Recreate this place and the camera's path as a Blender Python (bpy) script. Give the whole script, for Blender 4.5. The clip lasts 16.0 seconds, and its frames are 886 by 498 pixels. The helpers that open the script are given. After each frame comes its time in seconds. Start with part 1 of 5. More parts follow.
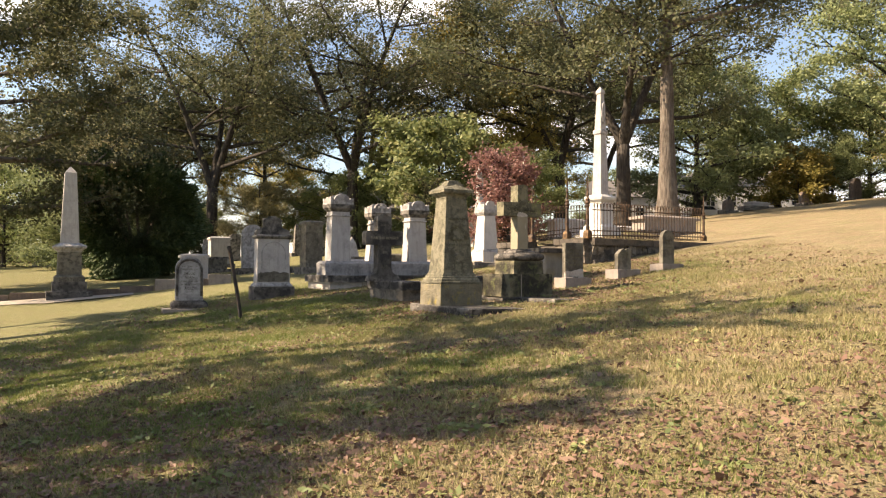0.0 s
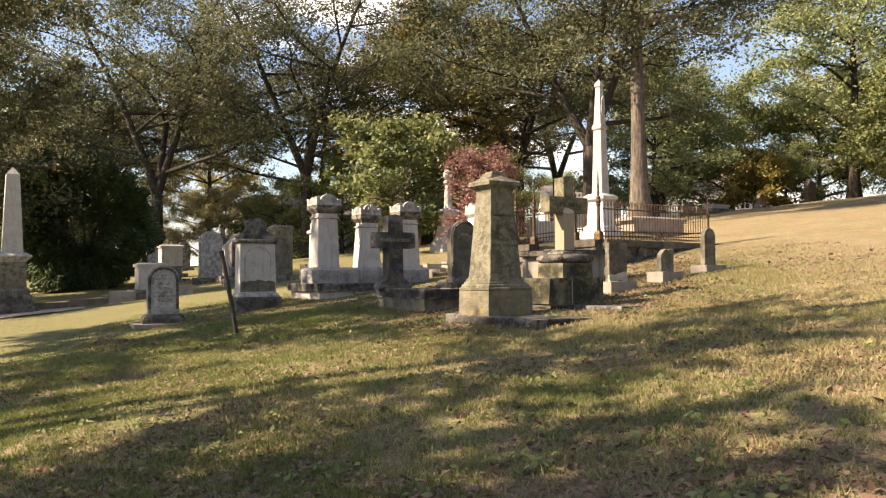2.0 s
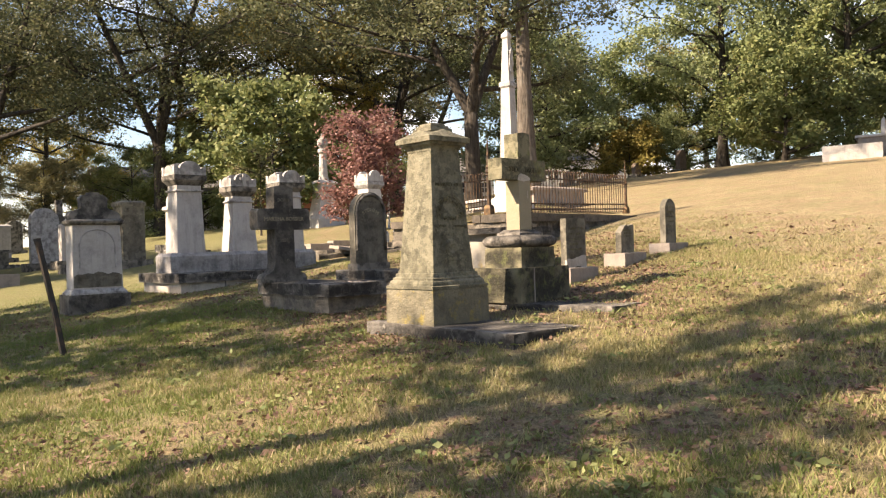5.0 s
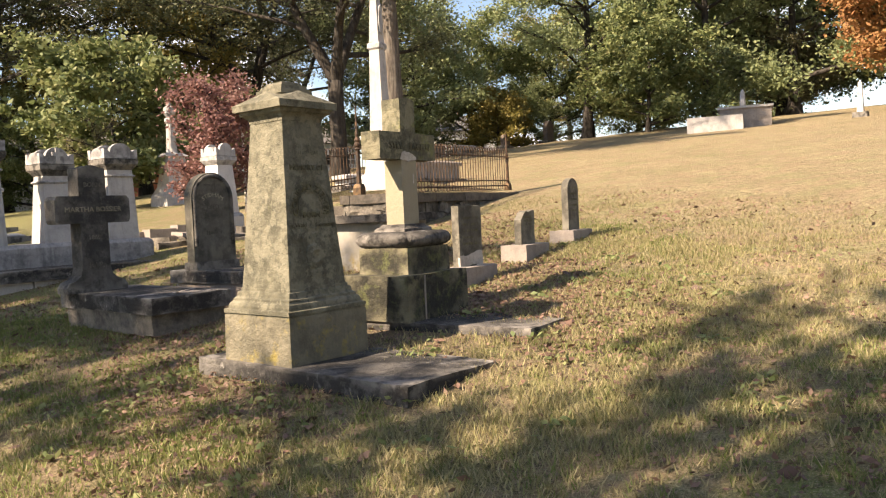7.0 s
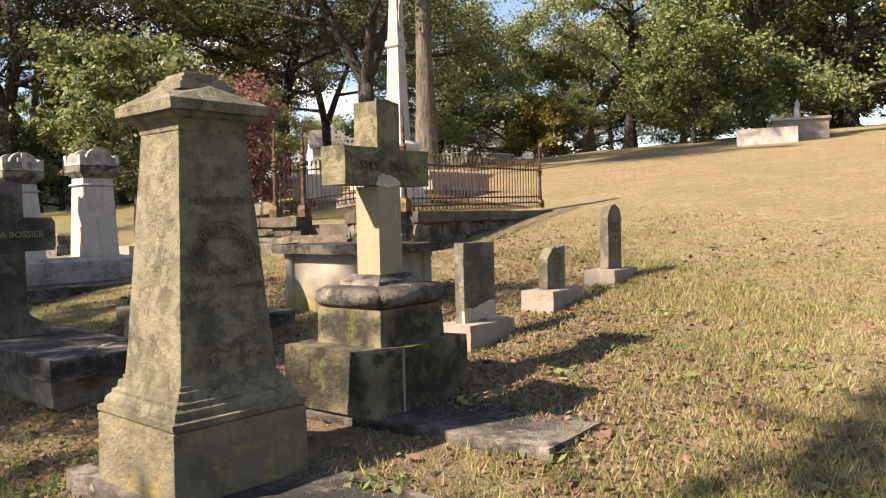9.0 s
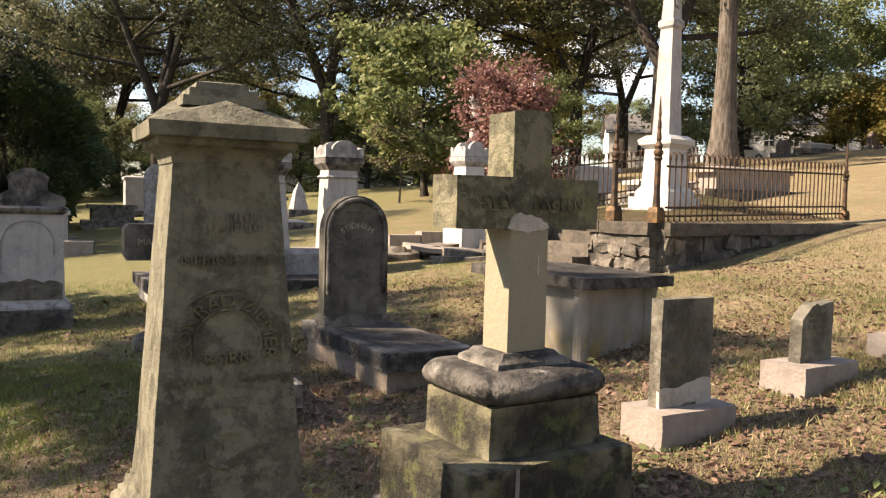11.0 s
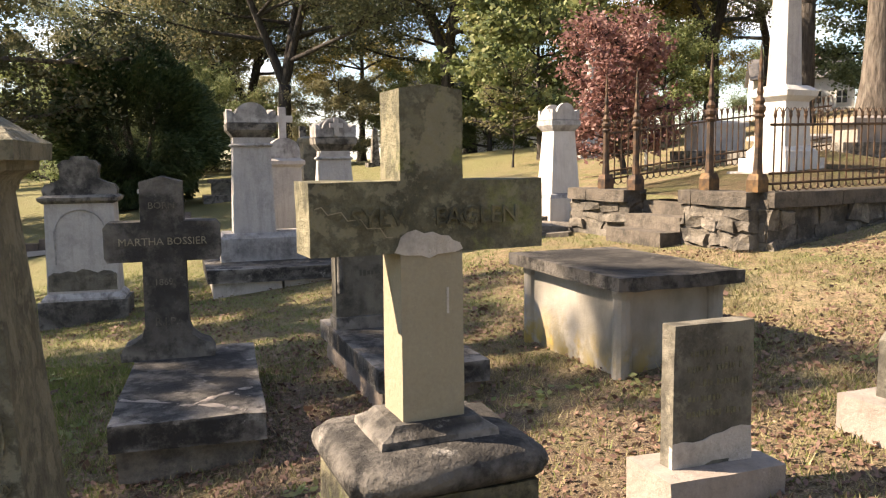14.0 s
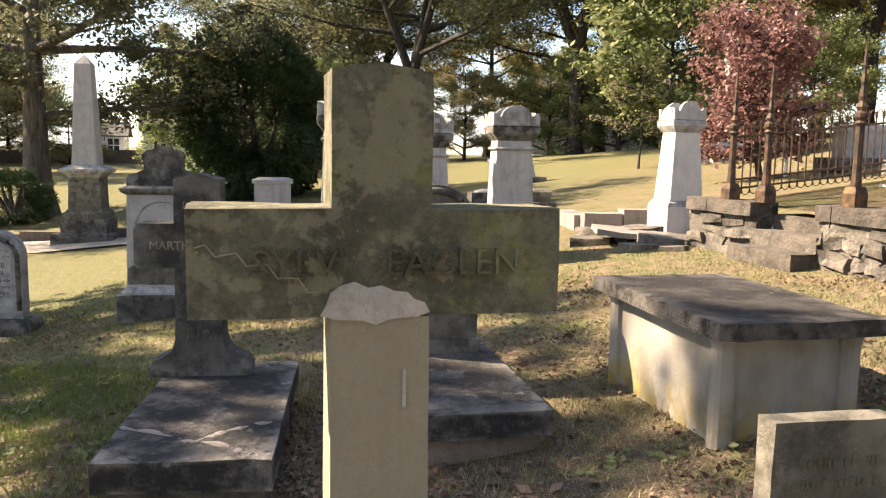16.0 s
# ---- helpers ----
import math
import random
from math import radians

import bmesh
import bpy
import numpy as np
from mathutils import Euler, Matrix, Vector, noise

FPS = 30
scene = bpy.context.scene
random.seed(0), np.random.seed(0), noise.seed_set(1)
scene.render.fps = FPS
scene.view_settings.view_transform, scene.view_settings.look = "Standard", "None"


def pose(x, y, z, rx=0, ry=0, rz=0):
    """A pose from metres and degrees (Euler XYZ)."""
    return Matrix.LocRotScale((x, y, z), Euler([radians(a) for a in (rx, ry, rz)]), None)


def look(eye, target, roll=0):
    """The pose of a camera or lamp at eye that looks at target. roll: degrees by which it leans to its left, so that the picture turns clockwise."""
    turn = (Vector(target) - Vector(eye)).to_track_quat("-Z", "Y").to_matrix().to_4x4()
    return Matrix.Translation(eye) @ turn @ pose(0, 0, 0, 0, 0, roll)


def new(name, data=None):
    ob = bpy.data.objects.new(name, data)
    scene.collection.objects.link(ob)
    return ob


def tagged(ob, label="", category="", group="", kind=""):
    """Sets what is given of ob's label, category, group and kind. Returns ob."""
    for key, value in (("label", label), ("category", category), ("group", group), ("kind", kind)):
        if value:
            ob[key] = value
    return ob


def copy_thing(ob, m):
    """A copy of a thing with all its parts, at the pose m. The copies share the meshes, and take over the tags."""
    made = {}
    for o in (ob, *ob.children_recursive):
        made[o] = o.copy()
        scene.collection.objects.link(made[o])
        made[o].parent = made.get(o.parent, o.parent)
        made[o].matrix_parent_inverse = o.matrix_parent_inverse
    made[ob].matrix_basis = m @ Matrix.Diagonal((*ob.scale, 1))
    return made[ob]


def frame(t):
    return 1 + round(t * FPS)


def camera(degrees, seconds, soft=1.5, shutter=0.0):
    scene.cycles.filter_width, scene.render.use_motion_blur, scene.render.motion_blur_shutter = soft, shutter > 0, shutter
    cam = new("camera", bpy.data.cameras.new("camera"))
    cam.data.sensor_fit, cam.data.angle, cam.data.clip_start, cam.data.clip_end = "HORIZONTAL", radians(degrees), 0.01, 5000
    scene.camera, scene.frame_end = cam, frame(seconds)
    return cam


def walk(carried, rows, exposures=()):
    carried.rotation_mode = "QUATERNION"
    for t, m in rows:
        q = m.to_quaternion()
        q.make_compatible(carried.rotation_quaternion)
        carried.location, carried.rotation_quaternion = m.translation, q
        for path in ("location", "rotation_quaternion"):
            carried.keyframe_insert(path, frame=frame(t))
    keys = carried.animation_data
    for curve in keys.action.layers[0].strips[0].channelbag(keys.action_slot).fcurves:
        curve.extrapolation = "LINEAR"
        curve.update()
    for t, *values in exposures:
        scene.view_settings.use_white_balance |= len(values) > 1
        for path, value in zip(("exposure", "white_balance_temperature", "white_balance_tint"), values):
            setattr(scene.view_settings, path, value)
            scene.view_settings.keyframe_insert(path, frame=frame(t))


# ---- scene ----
cam = camera(58.4, 16.0, 1.2)
PATH = [
    (0, (1.48, -1.539, 1.413), (1.236, 0.446, 1.463), 0.3),
    (0.5, (1.0, -1.205, 1.438), (0.815, 0.785, 1.503), -0.9),
    (1, (0.604, -0.768, 1.409), (0.406, 1.22, 1.491), -0.7),
    (1.5, (0.161, -0.366, 1.41), (0.005, 1.626, 1.488), 0.2),
    (2, (-0.226, 0.122, 1.379), (-0.317, 2.119, 1.447), -0.5),
    (2.5, (-0.506, 0.669, 1.442), (-0.578, 2.666, 1.509), -1.0),
    (3, (-0.809, 1.191, 1.443), (-0.842, 3.19, 1.498), -0.5),
    (3.5, (-0.919, 1.753, 1.432), (-0.817, 3.749, 1.497), -0.9),
    (6, (-0.95, 4.402, 1.722), (-0.576, 6.365, 1.645), -2.3),
    (6.5, (-0.823, 4.929, 1.735), (-0.31, 6.859, 1.636), -2.8),
    (7, (-0.622, 5.49, 1.865), (-0.052, 7.405, 1.77), -2.6),
    (7.5, (-0.484, 6.115, 1.898), (0.108, 8.025, 1.855), -1.6),
    (8, (-0.283, 6.56, 1.974), (0.366, 8.452, 1.935), -1.2),
    (10.5, (1.029, 8.39, 2.366), (0.946, 10.384, 2.232), 0.2),
    (11, (1.242, 8.709, 2.47), (0.987, 10.689, 2.347), 1.5),
    (11.5, (1.51, 8.943, 2.496), (1.063, 10.884, 2.316), 1.5),
    (12, (1.693, 9.091, 2.527), (1.011, 10.955, 2.282), 2.4),
    (12.5, (1.697, 9.21, 2.535), (0.925, 11.034, 2.257), 1.7),
    (13, (1.676, 9.381, 2.55), (0.934, 11.223, 2.306), 1.2),
    (13.5, (1.793, 9.65, 2.57), (1.178, 11.539, 2.336), -0.8),
    (14, (2.0, 9.937, 2.655), (1.405, 11.833, 2.43), -0.6),
    (14.5, (2.042, 10.253, 2.679), (1.428, 12.145, 2.475), -0.4),
    (15, (2.033, 10.563, 2.711), (1.374, 12.441, 2.512), 1.3),
    (15.5, (2.04, 10.827, 2.705), (1.253, 12.647, 2.443), 1.4),
    (16, (2.075, 10.957, 2.707), (1.187, 12.733, 2.47), 1.1),
]
walk(cam, [(t, look(eye, target, roll)) for t, eye, target, roll in PATH], [(0, 1.78, 7950, 17), (2, 1.81, 7950, 17), (3.5, 1.88, 7850, 17), (6, 1.87, 7600, 17), (8, 1.71, 7500, 17), (10.5, 1.68, 7500, 17), (12.5, 1.93, 7500, 17), (15.5, 2.03, 7500, 17), (16, 2.15, 7500, 17)])

# ---- light ----
SUN_EL, SUN_AZ = 39.0, 258.0          # degrees; azimuth clockwise from +y
world = bpy.data.worlds.new("sky")
scene.world = world
world.use_nodes = True
wn = world.node_tree
sky = wn.nodes.new("ShaderNodeTexSky")
sky.sky_type, sky.sun_disc = "NISHITA", False
sky.sun_elevation, sky.sun_rotation = radians(SUN_EL), radians(SUN_AZ)
sky.air_density, sky.dust_density, sky.ozone_density = 1.0, 0.25, 2.0
wn.nodes["Background"].inputs[1].default_value = 0.070
# broken white cloud low over the trees
tc = wn.nodes.new("ShaderNodeTexCoord")
cn = wn.nodes.new("ShaderNodeTexNoise")
cn.inputs["Scale"].default_value, cn.inputs["Detail"].default_value = 3.2, 8
cmap = wn.nodes.new("ShaderNodeMapping")
cmap.inputs["Scale"].default_value = (1, 1, 2.6)
cr = wn.nodes.new("ShaderNodeValToRGB")
cr.color_ramp.elements[0].position, cr.color_ramp.elements[1].position = 0.55, 0.69
cm = wn.nodes.new("ShaderNodeMix")
cm.data_type = "RGBA"
cm.inputs["B"].default_value = (9.5, 9.8, 10.3, 1)
wn.links.new(tc.outputs["Generated"], cmap.inputs["Vector"])
wn.links.new(cmap.outputs[0], cn.inputs["Vector"])
wn.links.new(cn.outputs["Fac"], cr.inputs[0])
wn.links.new(cr.outputs[0], cm.inputs["Factor"])
wn.links.new(sky.outputs[0], cm.inputs["A"])
wn.links.new(cm.outputs["Result"], wn.nodes["Background"].inputs[0])

sun = new("sun", bpy.data.lights.new("sun", "SUN"))
sun.data.energy, sun.data.angle, sun.data.color = 4.6, radians(0.6), (1.0, 0.88, 0.70)
to_sun = Vector((math.sin(radians(SUN_AZ)) * math.cos(radians(SUN_EL)), math.cos(radians(SUN_AZ)) * math.cos(radians(SUN_EL)), math.sin(radians(SUN_EL))))
sun.matrix_world = look((-20, 0, 30), Vector((-20, 0, 30)) - to_sun)


# ---- materials ----
def shader(name, rough=0.8, metal=0.0):
    m = bpy.data.materials.new(name)
    m.use_nodes = True
    b = m.node_tree.nodes["Principled BSDF"]
    b.inputs["Roughness"].default_value, b.inputs["Metallic"].default_value = rough, metal
    b.inputs["Specular IOR Level"].default_value = 0.3
    return m, m.node_tree, b


def link(nt, a, b):
    nt.links.new(a, b)


def noise_fac(nt, scale, detail=6, lo=0.4, hi=0.6, stretch=(1, 1, 1), vec=None, rough=0.6):
    mp = nt.nodes.new("ShaderNodeMapping")
    mp.inputs["Scale"].default_value = stretch
    if vec is None:
        vec = nt.nodes.new("ShaderNodeNewGeometry").outputs["Position"]
    link(nt, vec, mp.inputs["Vector"])
    n = nt.nodes.new("ShaderNodeTexNoise")
    n.inputs["Scale"].default_value, n.inputs["Detail"].default_value, n.inputs["Roughness"].default_value = scale, detail, rough
    link(nt, mp.outputs[0], n.inputs["Vector"])
    r = nt.nodes.new("ShaderNodeMapRange")
    r.inputs["From Min"].default_value, r.inputs["From Max"].default_value = lo, hi
    link(nt, n.outputs["Fac"], r.inputs["Value"])
    return r.outputs[0]


def blend(nt, fac, a, b, kind="MIX"):
    mx = nt.nodes.new("ShaderNodeMix")
    mx.data_type, mx.blend_type = "RGBA", kind
    if isinstance(fac, float):
        mx.inputs["Factor"].default_value = fac
    else:
        link(nt, fac, mx.inputs["Factor"])
    for key, v in (("A", a), ("B", b)):
        if isinstance(v, tuple):
            mx.inputs[key].default_value = (*v, 1)
        else:
            link(nt, v, mx.inputs[key])
    return mx.outputs["Result"]


def times(nt, a, b):
    n = nt.nodes.new("ShaderNodeMath")
    n.operation = "MULTIPLY"
    for k, v in enumerate((a, b)):
        if isinstance(v, float):
            n.inputs[k].default_value = v
        else:
            link(nt, v, n.inputs[k])
    return n.outputs[0]


def bump(nt, bsdf, heights, strength=0.5, dist=0.01):
    last = None
    for h, d in heights:
        bp = nt.nodes.new("ShaderNodeBump")
        bp.inputs["Strength"].default_value, bp.inputs["Distance"].default_value = strength, d * dist
        link(nt, h, bp.inputs["Height"])
        if last is not None:
            link(nt, last, bp.inputs["Normal"])
        last = bp.outputs[0]
    link(nt, last, bsdf.inputs["Normal"])


def stone(name, base, second, dirt, dirt_lo=0.5, dirt_hi=0.72, lichen=None, lichen_lo=0.6, streak=0.5, grain=1.0, rough=0.9, mottle=0.25, edge=0.0,
          crust=0.9, speck=0.5, flake=0.0, vary=0.0):
    """Weathered stone: two tones, crust in patches and streaks, lichen spots, flaked skin, fine grain."""
    m, nt, b = shader(name, rough)
    col = blend(nt, noise_fac(nt, 2.3, 8, 0.35, 0.68, rough=0.66), base, second)
    fine = noise_fac(nt, 70, 5, 0.3, 0.75)
    col = blend(nt, times(nt, fine, 0.28), col, tuple(c * 0.45 for c in base))
    patch = noise_fac(nt, 3.4, 11, dirt_lo, dirt_hi, rough=0.74)
    col = blend(nt, times(nt, patch, crust), col, dirt)
    run = noise_fac(nt, 11, 8, 0.50, 0.66, stretch=(1, 1, 0.10))
    col = blend(nt, times(nt, run, streak), col, tuple(0.7 * d + 0.3 * c for d, c in zip(dirt, second)))
    if lichen:
        spots = noise_fac(nt, 5.5, 10, lichen_lo, lichen_lo + 0.10, rough=0.72)
        col = blend(nt, times(nt, spots, 0.75), col, lichen)
    mid = noise_fac(nt, 13, 10, 0.47, 0.60, rough=0.76)
    col = blend(nt, times(nt, mid, mottle), col, tuple(c * 1.5 for c in dirt))
    dots = noise_fac(nt, 42, 8, 0.56, 0.66, rough=0.75)
    col = blend(nt, times(nt, dots, speck), col, dirt)
    if edge:                                     # crust worn off the arrises
        geo = nt.nodes.new("ShaderNodeNewGeometry")
        worn = nt.nodes.new("ShaderNodeMapRange")
        worn.inputs["From Min"].default_value, worn.inputs["From Max"].default_value = 0.53, 0.62
        link(nt, geo.outputs["Pointiness"], worn.inputs["Value"])
        col = blend(nt, times(nt, times(nt, worn.outputs[0], noise_fac(nt, 6, 8, 0.42, 0.56)), edge), col, tuple(min(0.6, c * 1.9) for c in base))
    pale = noise_fac(nt, 23, 9, 0.62, 0.70, rough=0.74)
    col = blend(nt, times(nt, pale, 0.5), col, tuple(min(0.7, c * 1.35) for c in base))
    heights = [(noise_fac(nt, 110, 6, 0, 1), 0.5 * grain), (noise_fac(nt, 30, 7, 0.3, 0.7), 0.7 * grain), (noise_fac(nt, 9, 6, 0, 1), 1.8 * grain)]
    if flake:                                    # skin of the stone scaled off, its ground a little lighter
        scale = noise_fac(nt, 7.5, 9, 0.50, 0.545, rough=0.68)
        col = blend(nt, times(nt, scale, 0.6), col, tuple(c * 1.12 for c in base))
        heights.append((scale, -flake))
    if vary:                                     # each stone a little lighter or darker
        info = nt.nodes.new("ShaderNodeObjectInfo")
        tone = nt.nodes.new("ShaderNodeMapRange")
        tone.inputs["To Min"].default_value, tone.inputs["To Max"].default_value = 1 - vary, 1 + vary
        link(nt, info.outputs["Random"], tone.inputs["Value"])
        hsv = nt.nodes.new("ShaderNodeHueSaturation")
        link(nt, tone.outputs[0], hsv.inputs["Value"])
        link(nt, col, hsv.inputs["Color"])
        col = hsv.outputs[0]
    link(nt, col, b.inputs["Base Color"])
    bump(nt, b, heights, 0.65, 0.012)
    return m


SANDSTONE = stone("sandstone", (0.202, 0.19, 0.143), (0.145, 0.137, 0.0996), (0.0477, 0.0477, 0.0358), 0.46, 0.60, (0.16, 0.16, 0.09), 0.61, 0.5, grain=1.4, mottle=0.6, crust=0.7, speck=0.45, flake=1.3)
DIESTONE = stone("ochre_stained_sandstone", (0.215, 0.194, 0.145), (0.165, 0.15, 0.108), (0.061, 0.0585, 0.0444), 0.46, 0.62, (0.30, 0.235, 0.06), 0.535, 0.5, grain=1.3, crust=0.6, speck=0.4)
GREENSTONE = stone("mossy_sandstone", (0.215, 0.199, 0.139), (0.14, 0.134, 0.0885), (0.0429, 0.0429, 0.032), 0.45, 0.58, (0.18, 0.19, 0.075), 0.54, 0.5, grain=1.3, mottle=0.5, crust=0.7, flake=0.8)
CRUSTED = stone("black_crusted_sandstone", (0.126, 0.115, 0.0788), (0.0674, 0.0646, 0.0421), (0.0191, 0.0191, 0.0163), 0.40, 0.50, (0.115, 0.125, 0.05), 0.52, 0.6, grain=1.3, mottle=0.5, edge=0.8, crust=0.88)
PATCHED = stone("repaired_cement", (0.302, 0.267, 0.199), (0.272, 0.242, 0.179), (0.199, 0.173, 0.123), 0.54, 0.74, None, streak=0.3, grain=0.4, crust=0.6, speck=0.15, mottle=0.15)
MORTAR = stone("pale_mortar", (0.541, 0.5, 0.459), (0.443, 0.402, 0.369), (0.205, 0.193, 0.172), 0.52, 0.72, None, streak=0.3, speck=0.3)
LEDGER = stone("black_ledger_slab", (0.0748, 0.0683, 0.0618), (0.039, 0.0364, 0.0338), (0.0143, 0.0137, 0.0137), 0.42, 0.54, (0.34, 0.32, 0.30), 0.635, 0.1, grain=1.3, mottle=0.5, edge=0.9)
DARKSTONE = stone("blackened_stone", (0.133, 0.124, 0.112), (0.0758, 0.0708, 0.065), (0.0289, 0.0281, 0.0275), 0.44, 0.55, (0.30, 0.285, 0.26), 0.62, 0.5, grain=1.2, mottle=0.45, edge=0.75)
SLABSTONE = stone("weathered_slab", (0.15, 0.139, 0.128), (0.075, 0.0713, 0.0675), (0.021, 0.0203, 0.0203), 0.43, 0.52, (0.42, 0.40, 0.375), 0.60, 0.2, grain=1.3, mottle=0.55, edge=0.9)
MARBLE = stone("weathered_marble", (0.468, 0.45, 0.436), (0.378, 0.365, 0.36), (0.171, 0.162, 0.162), 0.50, 0.72, None, streak=0.45, crust=0.6, speck=0.12, mottle=0.12, grain=0.6)
WHITEMARBLE = stone("pale_marble", (0.64, 0.62, 0.59), (0.54, 0.52, 0.50), (0.26, 0.245, 0.235), 0.54, 0.74, None, streak=0.35, crust=0.5, speck=0.1, mottle=0.1, grain=0.6)
MARBLE_DIRTY = stone("sooty_marble", (0.361, 0.348, 0.34), (0.241, 0.232, 0.237), (0.0731, 0.0714, 0.074), 0.47, 0.64, None, streak=0.6, grain=0.5, mottle=0.3, edge=0.4, crust=0.75, speck=0.25)
GREYTABLET = stone("grey_tablet_stone", (0.142, 0.132, 0.109), (0.0957, 0.0891, 0.0739), (0.0363, 0.0343, 0.0297), 0.45, 0.60, (0.27, 0.25, 0.195), 0.60, 0.6, grain=0.7, mottle=0.4, edge=0.5, crust=0.65)
CONCRETE = stone("pale_concrete", (0.326, 0.285, 0.259), (0.259, 0.226, 0.204), (0.126, 0.111, 0.0999), 0.50, 0.66, None, streak=0.3, grain=0.5, mottle=0.3, crust=0.6, speck=0.3)
BROWNSTONE = stone("brown_stone", (0.20, 0.155, 0.13), (0.15, 0.12, 0.10), (0.06, 0.052, 0.05), 0.48, 0.72, None, streak=0.6)
RUBBLE = stone("rubble_stone", (0.23, 0.204, 0.174), (0.136, 0.122, 0.104), (0.051, 0.0476, 0.0442), 0.45, 0.60, (0.38, 0.345, 0.28), 0.61, 0.2, 1.6, vary=0.35)
COPING = stone("brown_coping_stone", (0.158, 0.135, 0.113), (0.104, 0.09, 0.0765), (0.045, 0.0414, 0.0378), 0.46, 0.62, (0.26, 0.235, 0.19), 0.62, 0.2, 1.4, vary=0.2)
BRICKRED = stone("old_footing", (0.34, 0.28, 0.23), (0.25, 0.20, 0.17), (0.10, 0.085, 0.075), 0.48, 0.7, None, streak=0.3)
CUT = stone("cut_letter_grime", (0.075, 0.07, 0.06), (0.10, 0.095, 0.08), (0.05, 0.048, 0.04), 0.5, 0.8)
MOSSLETTER = stone("mossy_letter_stone", (0.145, 0.135, 0.09), (0.105, 0.10, 0.065), (0.05, 0.048, 0.034), 0.5, 0.62, (0.20, 0.185, 0.11), 0.54)
RAISED = stone("raised_letter_stone", (0.36, 0.325, 0.25), (0.27, 0.245, 0.18), (0.11, 0.10, 0.08), 0.5, 0.7)


def plaster():
    """Pale stucco with damp stains and an ochre patch of lichen low down."""
    m, nt, b = shader("stained_stucco", 0.9)
    col = blend(nt, noise_fac(nt, 1.7, 5, 0.35, 0.7), (0.36, 0.335, 0.30), (0.22, 0.205, 0.18))
    co = nt.nodes.new("ShaderNodeTexCoord")
    sep = nt.nodes.new("ShaderNodeSeparateXYZ")
    link(nt, co.outputs["Object"], sep.inputs[0])
    low = nt.nodes.new("ShaderNodeMapRange")
    low.inputs["From Min"].default_value, low.inputs["From Max"].default_value = 0.55, 0.25
    link(nt, sep.outputs["Z"], low.inputs["Value"])
    damp = times(nt, noise_fac(nt, 3.1, 6, 0.46, 0.56), low.outputs[0])
    col = blend(nt, damp, col, (0.33, 0.235, 0.06))
    green = times(nt, noise_fac(nt, 4.5, 7, 0.47, 0.58), low.outputs[0])
    col = blend(nt, times(nt, green, 0.8), col, (0.16, 0.135, 0.07))
    dark = noise_fac(nt, 2.6, 7, 0.46, 0.66, stretch=(1, 1, 0.4))
    col = blend(nt, times(nt, dark, 0.75), col, (0.17, 0.16, 0.14))
    link(nt, col, b.inputs["Base Color"])
    bump(nt, b, [(noise_fac(nt, 60, 4, 0, 1), 0.4), (noise_fac(nt, 8, 5, 0, 1), 1.2)], 0.5, 0.012)
    return m


STUCCO = plaster()


def iron(name, a, bb):
    m, nt, b = shader(name, 0.62, 0.35)
    col = blend(nt, noise_fac(nt, 9, 7, 0.42, 0.62), a, bb)
    link(nt, col, b.inputs["Base Color"])
    bump(nt, b, [(noise_fac(nt, 120, 4, 0, 1), 0.3)], 0.5)
    return m


IRON = iron("rusted_iron", (0.042, 0.033, 0.028), (0.125, 0.074, 0.045))
RUST = iron("orange_rust", (0.06, 0.04, 0.026), (0.16, 0.095, 0.045))
IRON_DARK = iron("black_iron", (0.03, 0.03, 0.03), (0.07, 0.05, 0.04))


def bark(name, dark, light, worn):
    m, nt, b = shader(name, 0.95)
    ridges = noise_fac(nt, 9, 7, 0.35, 0.65, stretch=(1, 1, 0.16))
    col = blend(nt, ridges, dark, light)
    col = blend(nt, times(nt, noise_fac(nt, 1.5, 5, 0.5, 0.7), 0.5), col, worn)
    link(nt, col, b.inputs["Base Color"])
    bump(nt, b, [(ridges, 4.0)], 0.8, 0.012)
    return m


BARK = bark("grey_bark", (0.05, 0.042, 0.036), (0.16, 0.135, 0.115), (0.20, 0.19, 0.165))
# the same bark with the shade under the crowns put into its tones
SHADEBARK = bark("shaded_bark", (0.022, 0.019, 0.017), (0.07, 0.06, 0.052), (0.095, 0.088, 0.078))


